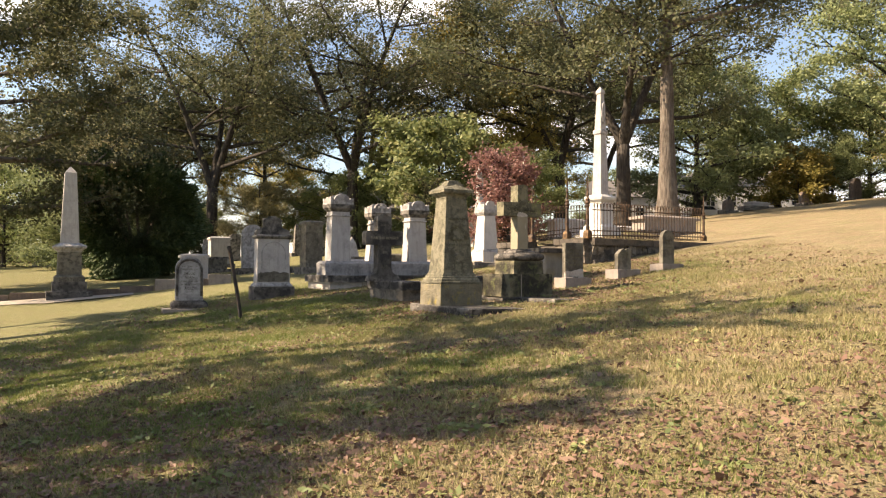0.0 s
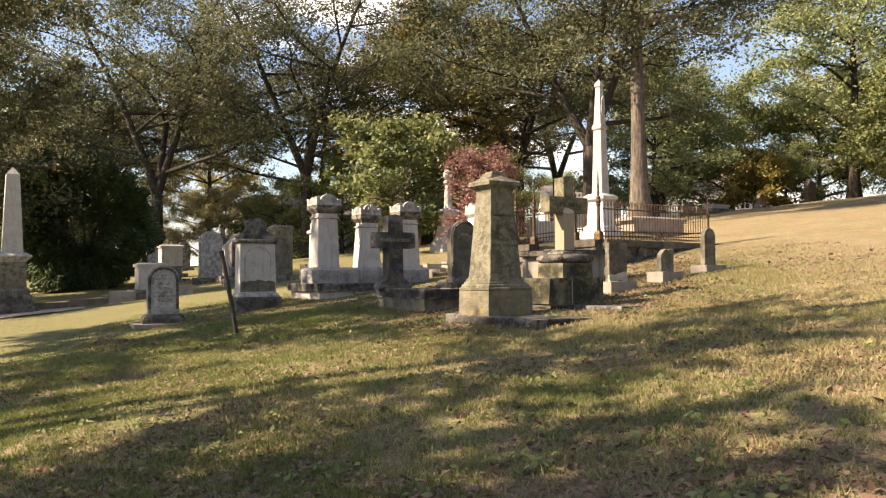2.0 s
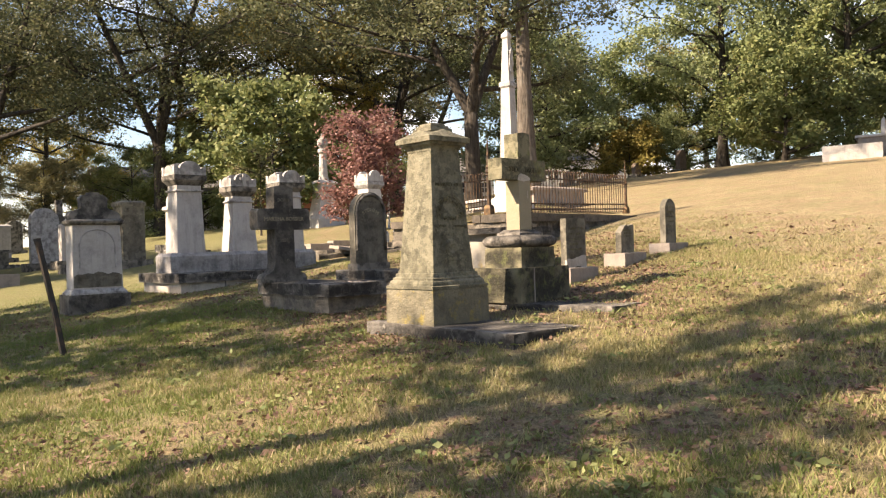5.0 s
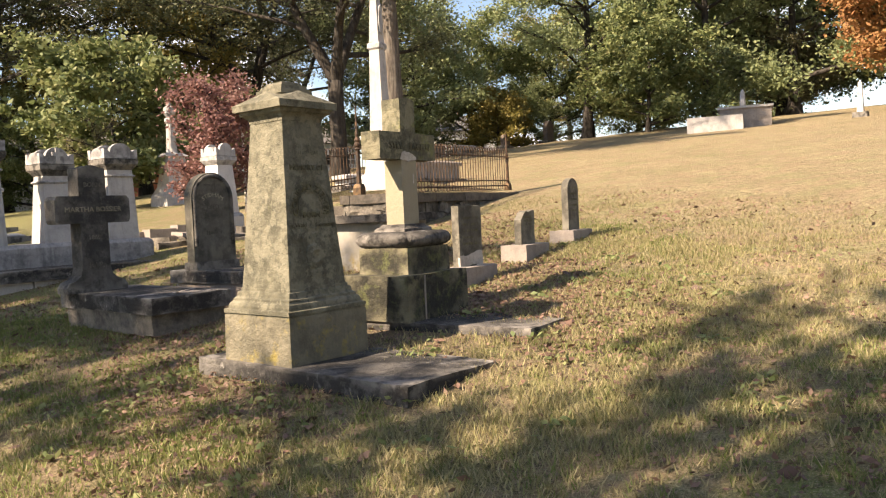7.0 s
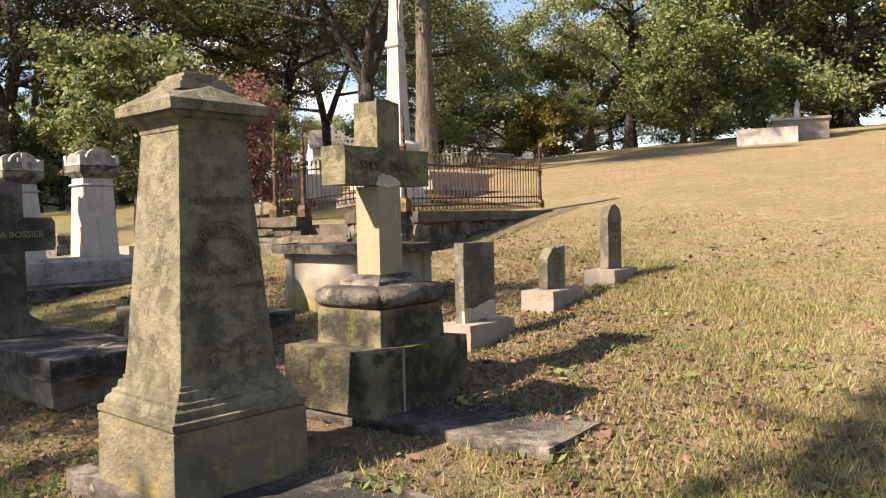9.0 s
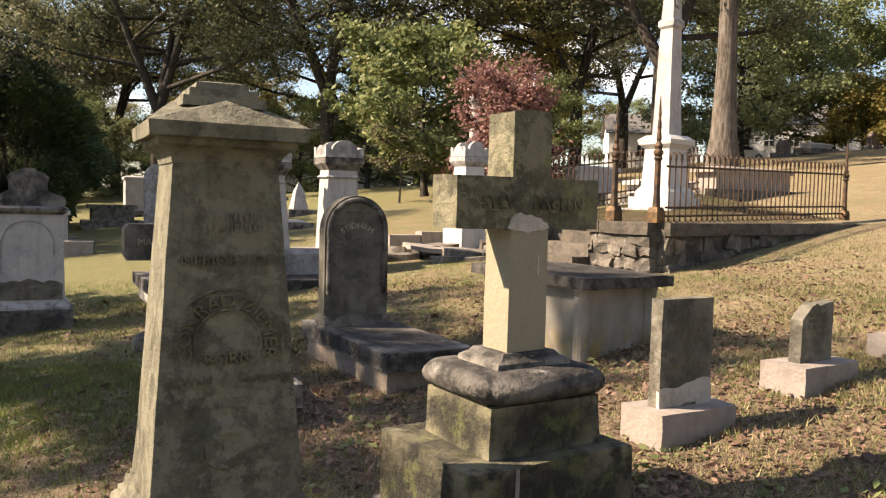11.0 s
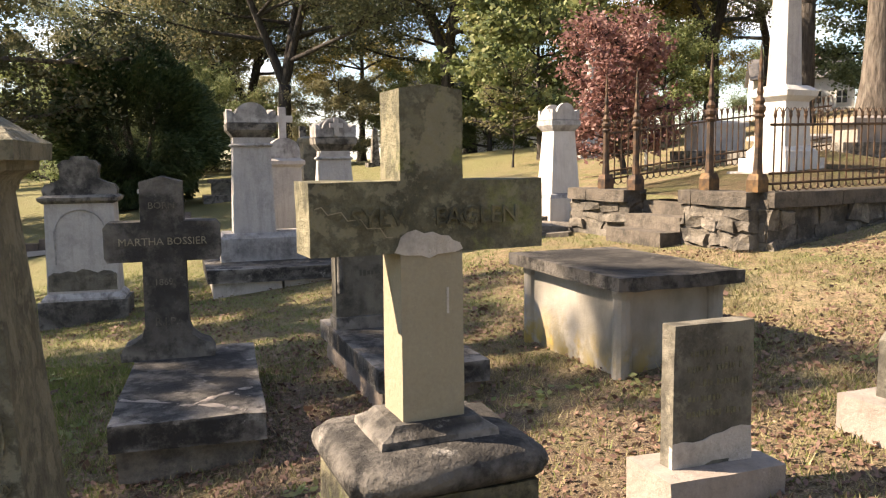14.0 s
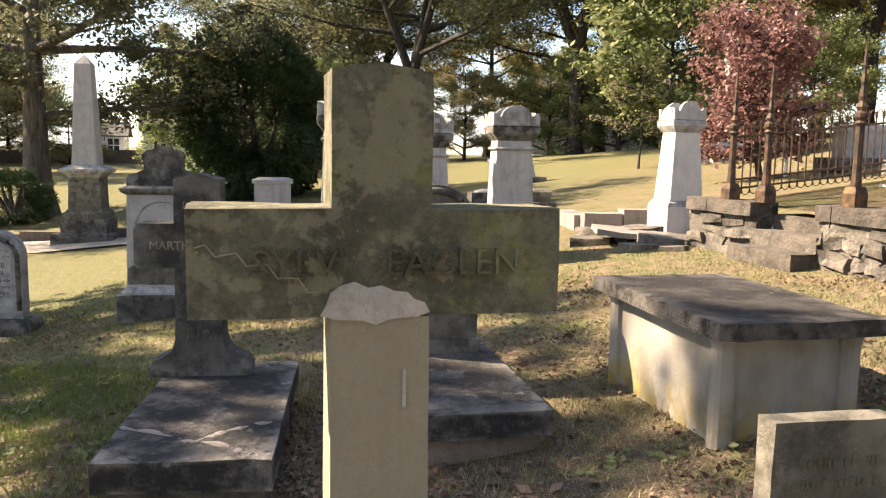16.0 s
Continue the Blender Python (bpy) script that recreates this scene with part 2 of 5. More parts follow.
def leaf(name, tones, translucent=0.35):
    """Leaves: a ramp of tones by leaf, with light through the blade."""
    m, nt, b = shader(name, 0.62)
    geo = nt.nodes.new("ShaderNodeNewGeometry")
    ramp = nt.nodes.new("ShaderNodeValToRGB")
    els = ramp.color_ramp.elements
    while len(els) < len(tones):
        els.new(0.5)
    for k, c in enumerate(tones):
        els[k].position, els[k].color = k / (len(tones) - 1), (*c, 1)
    info = nt.nodes.new("ShaderNodeObjectInfo")
    big = noise_fac(nt, 0.35, 3, 0.3, 0.7)
    mixv = nt.nodes.new("ShaderNodeMix")
    mixv.inputs["Factor"].default_value = 0.42
    link(nt, geo.outputs["Random Per Island"], mixv.inputs["A"])
    link(nt, big, mixv.inputs["B"])
    link(nt, mixv.outputs["Result"], ramp.inputs[0])
    hsv = nt.nodes.new("ShaderNodeHueSaturation")
    vr = nt.nodes.new("ShaderNodeMapRange")
    vr.inputs["To Min"].default_value, vr.inputs["To Max"].default_value = 0.8, 1.2
    link(nt, info.outputs["Random"], vr.inputs["Value"])
    link(nt, vr.outputs[0], hsv.inputs["Value"])
    link(nt, ramp.outputs[0], hsv.inputs["Color"])
    link(nt, hsv.outputs[0], b.inputs["Base Color"])
    tr = nt.nodes.new("ShaderNodeBsdfTranslucent")
    link(nt, hsv.outputs[0], tr.inputs["Color"])
    mx = nt.nodes.new("ShaderNodeMixShader")
    mx.inputs[0].default_value = translucent
    link(nt, b.outputs[0], mx.inputs[1])
    link(nt, tr.outputs[0], mx.inputs[2])
    link(nt, mx.outputs[0], nt.nodes["Material Output"].inputs["Surface"])
    return m


LEAF_OAK = leaf("oak_leaves", [(0.0456, 0.058, 0.0318), (0.0856, 0.102, 0.0529), (0.127, 0.132, 0.0726), (0.191, 0.182, 0.103)], 0.42)
LEAF_MAPLE = leaf("maple_leaves", [(0.0382, 0.0488, 0.0263), (0.0749, 0.0866, 0.0428), (0.115, 0.118, 0.0612), (0.194, 0.166, 0.092)], 0.36)
LEAF_DRY = leaf("turning_leaves", [(0.0951, 0.0994, 0.0566), (0.161, 0.161, 0.0865), (0.225, 0.207, 0.115), (0.293, 0.243, 0.14)], 0.42)
LEAF_GREEN = leaf("green_leaves", [(0.0882, 0.127, 0.0544), (0.161, 0.204, 0.0813), (0.23, 0.259, 0.111), (0.332, 0.322, 0.153)])
LEAF_YELLOW = leaf("yellow_leaves", [(0.121, 0.135, 0.0387), (0.213, 0.192, 0.0551), (0.296, 0.234, 0.0697), (0.325, 0.243, 0.0788)])
LEAF_RED = leaf("red_leaves", [(0.139, 0.0664, 0.0664), (0.229, 0.113, 0.106), (0.296, 0.167, 0.149), (0.35, 0.227, 0.199)])
LEAF_ORANGE = leaf("orange_leaves", [(0.204, 0.0935, 0.0425), (0.323, 0.153, 0.0638), (0.374, 0.204, 0.085), (0.255, 0.204, 0.068)])
LEAF_DARK = leaf("evergreen_needles", [(0.024, 0.042, 0.018), (0.0495, 0.0788, 0.033), (0.105, 0.135, 0.057)], 0.15)
LEAF_DEEP = leaf("deep_green_leaves", [(0.11, 0.144, 0.08), (0.203, 0.244, 0.118), (0.319, 0.35, 0.173)], 0.38)
LEAF_FALLEN = leaf("fallen_leaves", [(0.0656, 0.0382, 0.0309), (0.128, 0.0761, 0.0589), (0.201, 0.122, 0.0904), (0.291, 0.198, 0.147)], 0.1)
GRASSBLADE = leaf("dry_grass_blades", [(0.11, 0.12, 0.045), (0.20, 0.19, 0.085), (0.285, 0.245, 0.135), (0.37, 0.305, 0.19)], 0.25)
GRASSGREEN = leaf("green_grass_blades", [(0.075, 0.105, 0.03), (0.12, 0.155, 0.042), (0.175, 0.20, 0.065), (0.26, 0.245, 0.10)], 0.3)


def lawn():
    """Green grass low on the slope, drier up the hill, leaf mould and bare earth, darkened for shade, between the
    graves.
    """
    m, nt, b = shader("autumn_lawn", 0.95)
    geo = nt.nodes.new("ShaderNodeNewGeometry")
    sep = nt.nodes.new("ShaderNodeSeparateXYZ")
    link(nt, geo.outputs["Position"], sep.inputs[0])
    dry = nt.nodes.new("ShaderNodeMapRange")
    dry.inputs["From Min"].default_value, dry.inputs["From Max"].default_value = -2.5, 6.0
    dry.inputs["To Min"].default_value, dry.inputs["To Max"].default_value = -0.34, 0.15
    link(nt, sep.outputs["X"], dry.inputs["Value"])
    patch = noise_fac(nt, 0.6, 6, 0.38, 0.66)
    add = nt.nodes.new("ShaderNodeMath")
    add.use_clamp = True
    link(nt, patch, add.inputs[0])
    link(nt, times(nt, dry.outputs[0], 2.6), add.inputs[1])
    col = blend(nt, add.outputs[0], (0.135, 0.155, 0.05), (0.30, 0.258, 0.148))
    worn = nt.nodes.new("ShaderNodeMapRange")          # the trodden slope is barer than the lower lawn
    worn.inputs["From Min"].default_value, worn.inputs["From Max"].default_value = -7.0, -2.0
    worn.inputs["To Min"].default_value, worn.inputs["To Max"].default_value = 0.2, 0.75
    link(nt, sep.outputs["X"], worn.inputs["Value"])
    col = blend(nt, times(nt, noise_fac(nt, 1.4, 9, 0.40, 0.56, rough=0.72), worn.outputs[0]), col, (0.26, 0.175, 0.118))
    col = blend(nt, times(nt, noise_fac(nt, 5.5, 7, 0.48, 0.60, rough=0.7), 0.5), col, (0.085, 0.095, 0.034))
    # brown earth round the monuments, its colour also darkened to stand for shade there
    dist = nt.nodes.new("ShaderNodeVectorMath")
    dist.operation = "DISTANCE"
    link(nt, geo.outputs["Position"], dist.inputs[0])
    dist.inputs[1].default_value = (0.6, 13.4, 1.0)
    soil_shade = nt.nodes.new("ShaderNodeMapRange")
    soil_shade.inputs["From Min"].default_value, soil_shade.inputs["From Max"].default_value = 4.4, 1.6
    link(nt, dist.outputs["Value"], soil_shade.inputs["Value"])
    col = blend(nt, times(nt, soil_shade.outputs[0], noise_fac(nt, 2.6, 8, 0.33, 0.52)), col, (0.115, 0.08, 0.058))
    col = blend(nt, times(nt, noise_fac(nt, 22, 6, 0.44, 0.60, rough=0.75), 0.7), col, (0.08, 0.062, 0.034))
    col = blend(nt, times(nt, noise_fac(nt, 75, 5, 0.5, 0.66, rough=0.7), 0.6), col, (0.42, 0.345, 0.225))
    link(nt, col, b.inputs["Base Color"])
    bump(nt, b, [(noise_fac(nt, 60, 6, 0, 1), 3.5), (noise_fac(nt, 6, 5, 0, 1), 7.0)], 0.8, 0.012)
    return m


LAWN = lawn()


def plain(name, a, bb, rough=0.7, scale=3.0):
    m, nt, b = shader(name, rough)
    col = blend(nt, noise_fac(nt, scale, 6, 0.35, 0.7), a, bb)
    link(nt, col, b.inputs["Base Color"])
    bump(nt, b, [(noise_fac(nt, 40, 4, 0, 1), 0.3)], 0.4)
    return m


WHITE = plain("white_boards", (0.78, 0.78, 0.77), (0.66, 0.66, 0.65))
ROOF = plain("grey_shingles", (0.16, 0.15, 0.15), (0.10, 0.10, 0.10), 0.9, 6)
BRICK = plain("red_brick_wall", (0.36, 0.15, 0.10), (0.28, 0.12, 0.085), 0.9, 5)
GLASS = plain("dark_window_glass", (0.02, 0.025, 0.03), (0.04, 0.045, 0.05), 0.12)
PAINT = plain("white_car_paint", (0.70, 0.71, 0.72), (0.64, 0.65, 0.66), 0.3)
RUBBER = plain("tyre_rubber", (0.02, 0.02, 0.02), (0.03, 0.03, 0.03), 0.9)
BINBLUE = plain("blue_plastic", (0.05, 0.12, 0.30), (0.06, 0.13, 0.28), 0.5)
PATHSTONE = plain("pale_gravel", (0.34, 0.30, 0.255), (0.26, 0.23, 0.195), 0.95, 14)


# ---- building blocks ----
def ground_z(x, y):
    """Height of the hillside."""
    xe = x if x > -9 else -9 - 7 * math.tanh((-9 - x) / 7)
    ye = y if y < 60 else 60 + 25 * math.tanh((y - 60) / 60)
    if y > 32 and x < -15:                       # the far lawn lies flatter
        ye -= 0.4 * (ye - 32) * min(1.0, (-15 - x) / 22)
    h = 0.1006 * xe + 0.0712 * ye
    if h > 6:
        h = 6 + 5 * math.tanh((h - 6) / 5)
    return -0.103 + h + 0.035 * math.sin(x * 0.9 + 1.3) * math.sin(y * 0.7) * min(1, 1.0)


def part(name, bm, material, parent, label="", smooth=False):
    me = bpy.data.meshes.new(name)
    bmesh.ops.recalc_face_normals(bm, faces=bm.faces)
    bm.to_mesh(me)
    bm.free()
    me.materials.append(material)
    if smooth:
        for p in me.polygons:
            p.use_smooth = True
    ob = new(name, me)
    ob.parent = parent
    if label:
        ob["label"] = label
    return ob


def thing(name, m, label, category, group="", kind=""):
    ob = new(name)
    ob.empty_display_size = 0.2
    ob.matrix_world = m
    return tagged(ob, label, category, group, kind)


def rough_up(bm, amount, cuts=0):
    """Worn edges: a small uneven shift of every vertex."""
    if cuts:
        bmesh.ops.subdivide_edges(bm, edges=[e for e in bm.edges if e.calc_length() > 0.12], cuts=cuts, use_grid_fill=True)
    for v in bm.verts:
        n = noise.noise_vector(v.co * 7 + Vector((amount * 9e3, 3, 1)))
        v.co += n * amount
    return bm


def soften(bm, width, segments=2):
    sharp = [e for e in bm.edges if len(e.link_faces) == 2 and e.calc_face_angle(0) > 0.5]
    if sharp:
        bmesh.ops.bevel(bm, geom=sharp, offset=width, segments=segments, affect="EDGES", clamp_overlap=True)
    return bm


def loft(rings, close=True):
    """Stacked rectangles (half width, half depth, height) or (hw, hd, z, dx, dy) joined into one solid."""
    bm = bmesh.new()
    rows = []
    for r in rings:
        hx, hy, z = r[:3]
        dx, dy = (r[3], r[4]) if len(r) > 3 else (0, 0)
        rows.append([bm.verts.new((dx + sx * hx, dy + sy * hy, z)) for sx, sy in ((-1, -1), (1, -1), (1, 1), (-1, 1))])
    for a, b in zip(rows, rows[1:]):
        for k in range(4):
            bm.faces.new((a[k], a[(k + 1) % 4], b[(k + 1) % 4], b[k]))
    if close:
        bm.faces.new(rows[0][::-1])
        bm.faces.new(rows[-1])
    return bm


def block(hx, hy, z0, z1, dx=0, dy=0, worn=0.006, bev=0.012, cuts=2):
    bm = loft([(hx, hy, z0, dx, dy), (hx, hy, z1, dx, dy)])
    soften(bm, bev)
    return rough_up(bm, worn, cuts)


def turned(profile, sides=16, cx=0, cy=0):
    """A solid of revolution from (radius, height)."""
    bm = bmesh.new()
    rows = []
    for r, z in profile:
        rows.append([bm.verts.new((cx + r * math.cos(2 * math.pi * k / sides), cy + r * math.sin(2 * math.pi * k / sides), z)) for k in range(sides)])
    for a, b in zip(rows, rows[1:]):
        for k in range(sides):
            bm.faces.new((a[k], a[(k + 1) % sides], b[(k + 1) % sides], b[k]))
    bm.faces.new(rows[0][::-1])
    bm.faces.new(rows[-1])
    return bm


def outline(points, y0, y1):
    """An upright plate cut to an outline in x and z, from depth y0 to y1."""
    bm = bmesh.new()
    a = [bm.verts.new((x, y0, z)) for x, z in points]
    b = [bm.verts.new((x, y1, z)) for x, z in points]
    n = len(points)
    bm.faces.new(a)
    bm.faces.new(b[::-1])
    for k in range(n):
        bm.faces.new((a[k], b[k], b[(k + 1) % n], a[(k + 1) % n]))
    return bm


def arch(w, z0, z_spring, rise=None, steps=14):
    """Outline of a tablet with a round head."""
    rise = w if rise is None else rise
    pts = [(-w, z0), (w, z0)]
    pts += [(w * math.cos(math.pi * k / steps), z_spring + rise * math.sin(math.pi * k / steps)) for k in range(steps + 1)]
    return pts


def merge(*bms):
    out = bmesh.new()
    for bm in bms:
        me = bpy.data.meshes.new("tmp")
        bm.to_mesh(me)
        bm.free()
        out.from_mesh(me)
        bpy.data.meshes.remove(me)
    return out


def shifted(bm, m):
    bmesh.ops.transform(bm, matrix=m, verts=bm.verts)
    return bm


def lettering(words, size, parent, m, material, depth=0.004, label="", align="CENTER", tilt_arc=None):
    """Words cut or raised on a face: m takes the text's plane (x right, y up) to the thing."""
    cu = bpy.data.curves.new("words", "FONT")
    cu.body, cu.size, cu.extrude, cu.align_x, cu.resolution_u = words, size, depth, align, 2
    tmp = new("words", cu)
    bpy.context.view_layer.update()
    me = bpy.data.meshes.new_from_object(tmp.evaluated_get(bpy.context.evaluated_depsgraph_get()))
    bpy.data.objects.remove(tmp)
    if tilt_arc:
        for v in me.vertices:
            ang, r = -v.co.x / tilt_arc, tilt_arc + v.co.y
            v.co.x, v.co.y = -math.sin(ang) * r, math.cos(ang) * r
    me.transform(m)
    me.materials.clear()
    me.materials.append(material)
    ob = new("lettering", me)
    ob["kind"] = "stuff"
    ob.parent = parent
    if label:
        ob["label"] = label
    return ob


def front(x, y, z, lean=0.0):
    """Text plane on a face that looks to -y, leaning back by some degrees."""
    return pose(x, y, z, 90 - lean, 0, 0)


def leaves_mesh(name, pos, size, material, flat=0.0, seed=0):
    """One mesh of many small folded leaves at pos."""
    rs = np.random.RandomState(seed)
    n = len(pos)
    d = rs.normal(size=(n, 3))
    d[:, 2] *= 1 - flat
    d /= np.linalg.norm(d, axis=1)[:, None]
    e = np.cross(d, rs.normal(size=(n, 3)))
    if flat:
        e[:, 2] *= 1 - flat
    e /= np.linalg.norm(e, axis=1)[:, None]
    s = size * rs.uniform(0.6, 1.35, (n, 1))
    d, e = d * s, e * s * 0.62
    v = np.stack([pos - d, pos + e * 0.9 - d * 0.1, pos + d, pos - e * 0.9 - d * 0.1], 1).reshape(-1, 3)
    me = bpy.data.meshes.new(name)
    me.vertices.add(4 * n)
    me.vertices.foreach_set("co", v.astype(np.float32).ravel())
    me.loops.add(4 * n)
    me.loops.foreach_set("vertex_index", np.arange(4 * n, dtype=np.int32))
    me.polygons.add(n)
    me.polygons.foreach_set("loop_start", np.arange(0, 4 * n, 4, dtype=np.int32))
    me.update(calc_edges=True)
    me.materials.append(material)
    return me


def limb(bm, points, radii, sides=7):
    """A tapering branch through points."""
    rows = []
    for k, p in enumerate(points):
        ahead = (points[min(k + 1, len(points) - 1)] - points[max(k - 1, 0)]).normalized()
        side = ahead.orthogonal().normalized()
        other = ahead.cross(side)
        rows.append([bm.verts.new(p + (side * math.cos(a) + other * math.sin(a)) * radii[k] * (1 + 0.12 * noise.noise(p * 3 + side * a)))
                     for a in (2 * math.pi * i / sides for i in range(sides))])
    for a, b in zip(rows, rows[1:]):
        for i in range(sides):
            bm.faces.new((a[i], a[(i + 1) % sides], b[(i + 1) % sides], b[i]))
    bm.faces.new(rows[-1])


def tree(name, x, y, height, spread, trunk_r, material, label, seed, crown_from=0.3, leaves=9000, size=0.16, lean=(0, 0), fork=0.0,
         limbs=11, group="", clump=1.0, sink=0.2, reach=1.0, droop=0.0, skin=None):
    """A tree: trunk with limbs as one part, a crown of leaf clumps along the twigs as another."""
    rnd = random.Random(seed)
    t = thing(name, pose(x, y, ground_z(x, y) - sink), label, "tree", group)
    bm = bmesh.new()
    tips = []

    def stem(base, top, r0, r1, steps=9, bend=0.25):
        pts, rad = [], []
        wob = Vector((rnd.uniform(-1, 1), rnd.uniform(-1, 1), 0))
        for k in range(steps + 1):
            f = k / steps
            p = base.lerp(top, f) + wob * bend * math.sin(f * math.pi) + noise.noise_vector(Vector((seed + f * 2.5, f * 3, base.x))) * bend * 0.5 * f
            pts.append(p)
            rad.append(r0 + (r1 - r0) * f ** 0.8)
        return pts, rad

    top = Vector((lean[0], lean[1], height * 0.86))
    stems = []
    if fork:
        foot = Vector((0, 0, height * fork))
        pts, rad = stem(Vector((0, 0, 0)), foot, trunk_r * 1.0, trunk_r * 0.85, 5, 0.08)
        rad[0] *= 1.5
        limb(bm, pts, rad, 12)
        for k in range(3):
            a = 2.1 * k + seed
            tip = Vector((math.cos(a) * spread * 0.52, math.sin(a) * spread * 0.52, height * (0.78 + 0.1 * rnd.random()))) + top * 0.0
            p2, r2 = stem(pts[-1], tip, trunk_r * 0.70, trunk_r * 0.16, 9, 0.5)
            limb(bm, p2, r2, 9)
            stems.append((p2, r2))
    else:
        pts, rad = stem(Vector((0, 0, 0)), top, trunk_r, trunk_r * 0.14, 12, 0.3)
        rad[0] *= 1.55
        rad[1] *= 1.1
        limb(bm, pts, rad, 14)
        stems.append((pts, rad))
    for k in range(limbs):
        pts, rad = stems[k % len(stems)]
        f = crown_from + (0.97 - crown_from) * (k + rnd.random() * 0.6) / limbs if not fork else 0.2 + 0.75 * (k + rnd.random()) / limbs
        i = min(int(f * (len(pts) - 1)), len(pts) - 2)
        root, r0 = pts[i], rad[i] * 0.62
        a = k * 2.4 + rnd.uniform(-0.5, 0.5) + seed
        wide = spread * reach * math.sqrt(max(0.08, 1 - (max(0.0, (f - 0.45)) / 0.62) ** 2)) * rnd.uniform(0.7, 1.05)
        tip = root + Vector((math.cos(a) * wide, math.sin(a) * wide, height * rnd.uniform(0.02, 0.2) - droop * wide * 0.3))
        p2, r2 = stem(root, tip, r0, 0.03, 8, 0.14 * wide)
        limb(bm, p2, r2, 6)
        for j in range(7):
            fj = 0.3 + 0.7 * (j + rnd.random()) / 7
            b0 = p2[min(int(fj * 8), 8)]
            a2 = a + rnd.uniform(-1.3, 1.3)
            ln = wide * rnd.uniform(0.18, 0.42)
            tip2 = b0 + Vector((math.cos(a2) * ln, math.sin(a2) * ln, ln * rnd.uniform(-0.25, 0.75)))
            p3, r3 = stem(b0, tip2, 0.03 + r0 * 0.14, 0.008, 4, 0.1)
            limb(bm, p3, r3, 4)
            tips += [p3[2], p3[3], p3[4]]
        tips += p2[4:]
    for pts, rad in stems:
        tips += pts[-3:]
    part("trunk", bm, skin or SHADEBARK, t, smooth=True)
    rs = np.random.RandomState(seed)
    tips = np.array([tuple(p) for p in tips])
    which = rs.randint(0, len(tips), leaves)
    # clumps of uneven fullness, with gaps between them
    weight = rs.uniform(0.25, 1.0, len(tips))[which]
    off = rs.normal(size=(leaves, 3)) * (np.array([0.42, 0.42, 0.30]) * clump * weight[:, None] * spread * 0.22)
    crown = new("crown", leaves_mesh("crown", tips[which] + off, size, material, 0.25, seed))
    crown.parent = t
    return t


# ---- ground ----
def hillside():
    bm = bmesh.new()
    xs = sorted({-400, -300, -220, -160, -120, -90, -70, -55, 55, 70, 90, 120, 160, 220, 300, 400} | {round(-45 + 1.0 * k, 2) for k in range(96)})
    ys = sorted({-300, -200, -120, -80, -50, -30, 75, 90, 110, 140, 180, 240, 320, 500} | {round(-20 + 1.0 * k, 2) for k in range(86)})
    grid = [[bm.verts.new((x, y, ground_z(x, y))) for x in xs] for y in ys]
    for r0, r1 in zip(grid, grid[1:]):
        for k in range(len(xs) - 1):
            bm.faces.new((r0[k], r0[k + 1], r1[k + 1], r1[k]))
    ob = part("ground", bm, LAWN, None, smooth=True)
    return tagged(ob, "autumn lawn of dry and green grass on a hillside", "ground", kind="structure")


hillside()


# ---- monuments ----
def worn_line(parent, x, y, z, width, height, seed, material, lean=0.0):
    """A line of letters too worn to read: a row of small uneven marks."""
    rnd = random.Random(seed)
    bm = bmesh.new()
    p = -width / 2
    while p < width / 2:
        w = height * rnd.uniform(0.12, 0.5)
        if rnd.random() < 0.78:
            bmesh.ops.create_cube(bm, size=1, matrix=pose(p + w / 2, height * rnd.uniform(-0.08, 0.08), 0) @ Matrix.Diagonal((w, height * rnd.uniform(0.55, 1.0), 0.004, 1)))
        p += w + height * rnd.uniform(0.12, 0.3)
    shifted(bm, front(x, y, z, lean))
    ob = part("lettering", bm, material, parent, "worn line of illegible letters")
    ob["kind"] = "stuff"
    return ob


def set_down(x, y, turn, sink=0.12, z=None):
    return pose(x, y, (ground_z(x, y) if z is None else z) - (sink if z is None else 0), 0, 0, turn)


def gabled_cap(w, z0, z1, inner, top):
    """A square cap whose four sides rise to low sloping gablets."""
    bm = bmesh.new()
    ring = ((-1, -1), (1, -1), (1, 1), (-1, 1))
    low = [bm.verts.new((x * w * 0.985, y * w * 0.985, z0)) for x, y in ring]
    edge = [bm.verts.new((x * w, y * w, z1)) for x, y in ring]
    peak = [bm.verts.new((x * inner, y * inner, top)) for x, y in ((0, -1), (1, 0), (0, 1), (-1, 0))]
    mid = bm.verts.new((0, 0, top))
    bm.faces.new(low[::-1])
    for k in range(4):
        n = (k + 1) % 4
        bm.faces.new((low[k], low[n], edge[n], edge[k]))
        bm.faces.new((edge[k], edge[n], peak[k]))
        bm.faces.new((edge[n], peak[n], mid, peak[k]))
    return bm


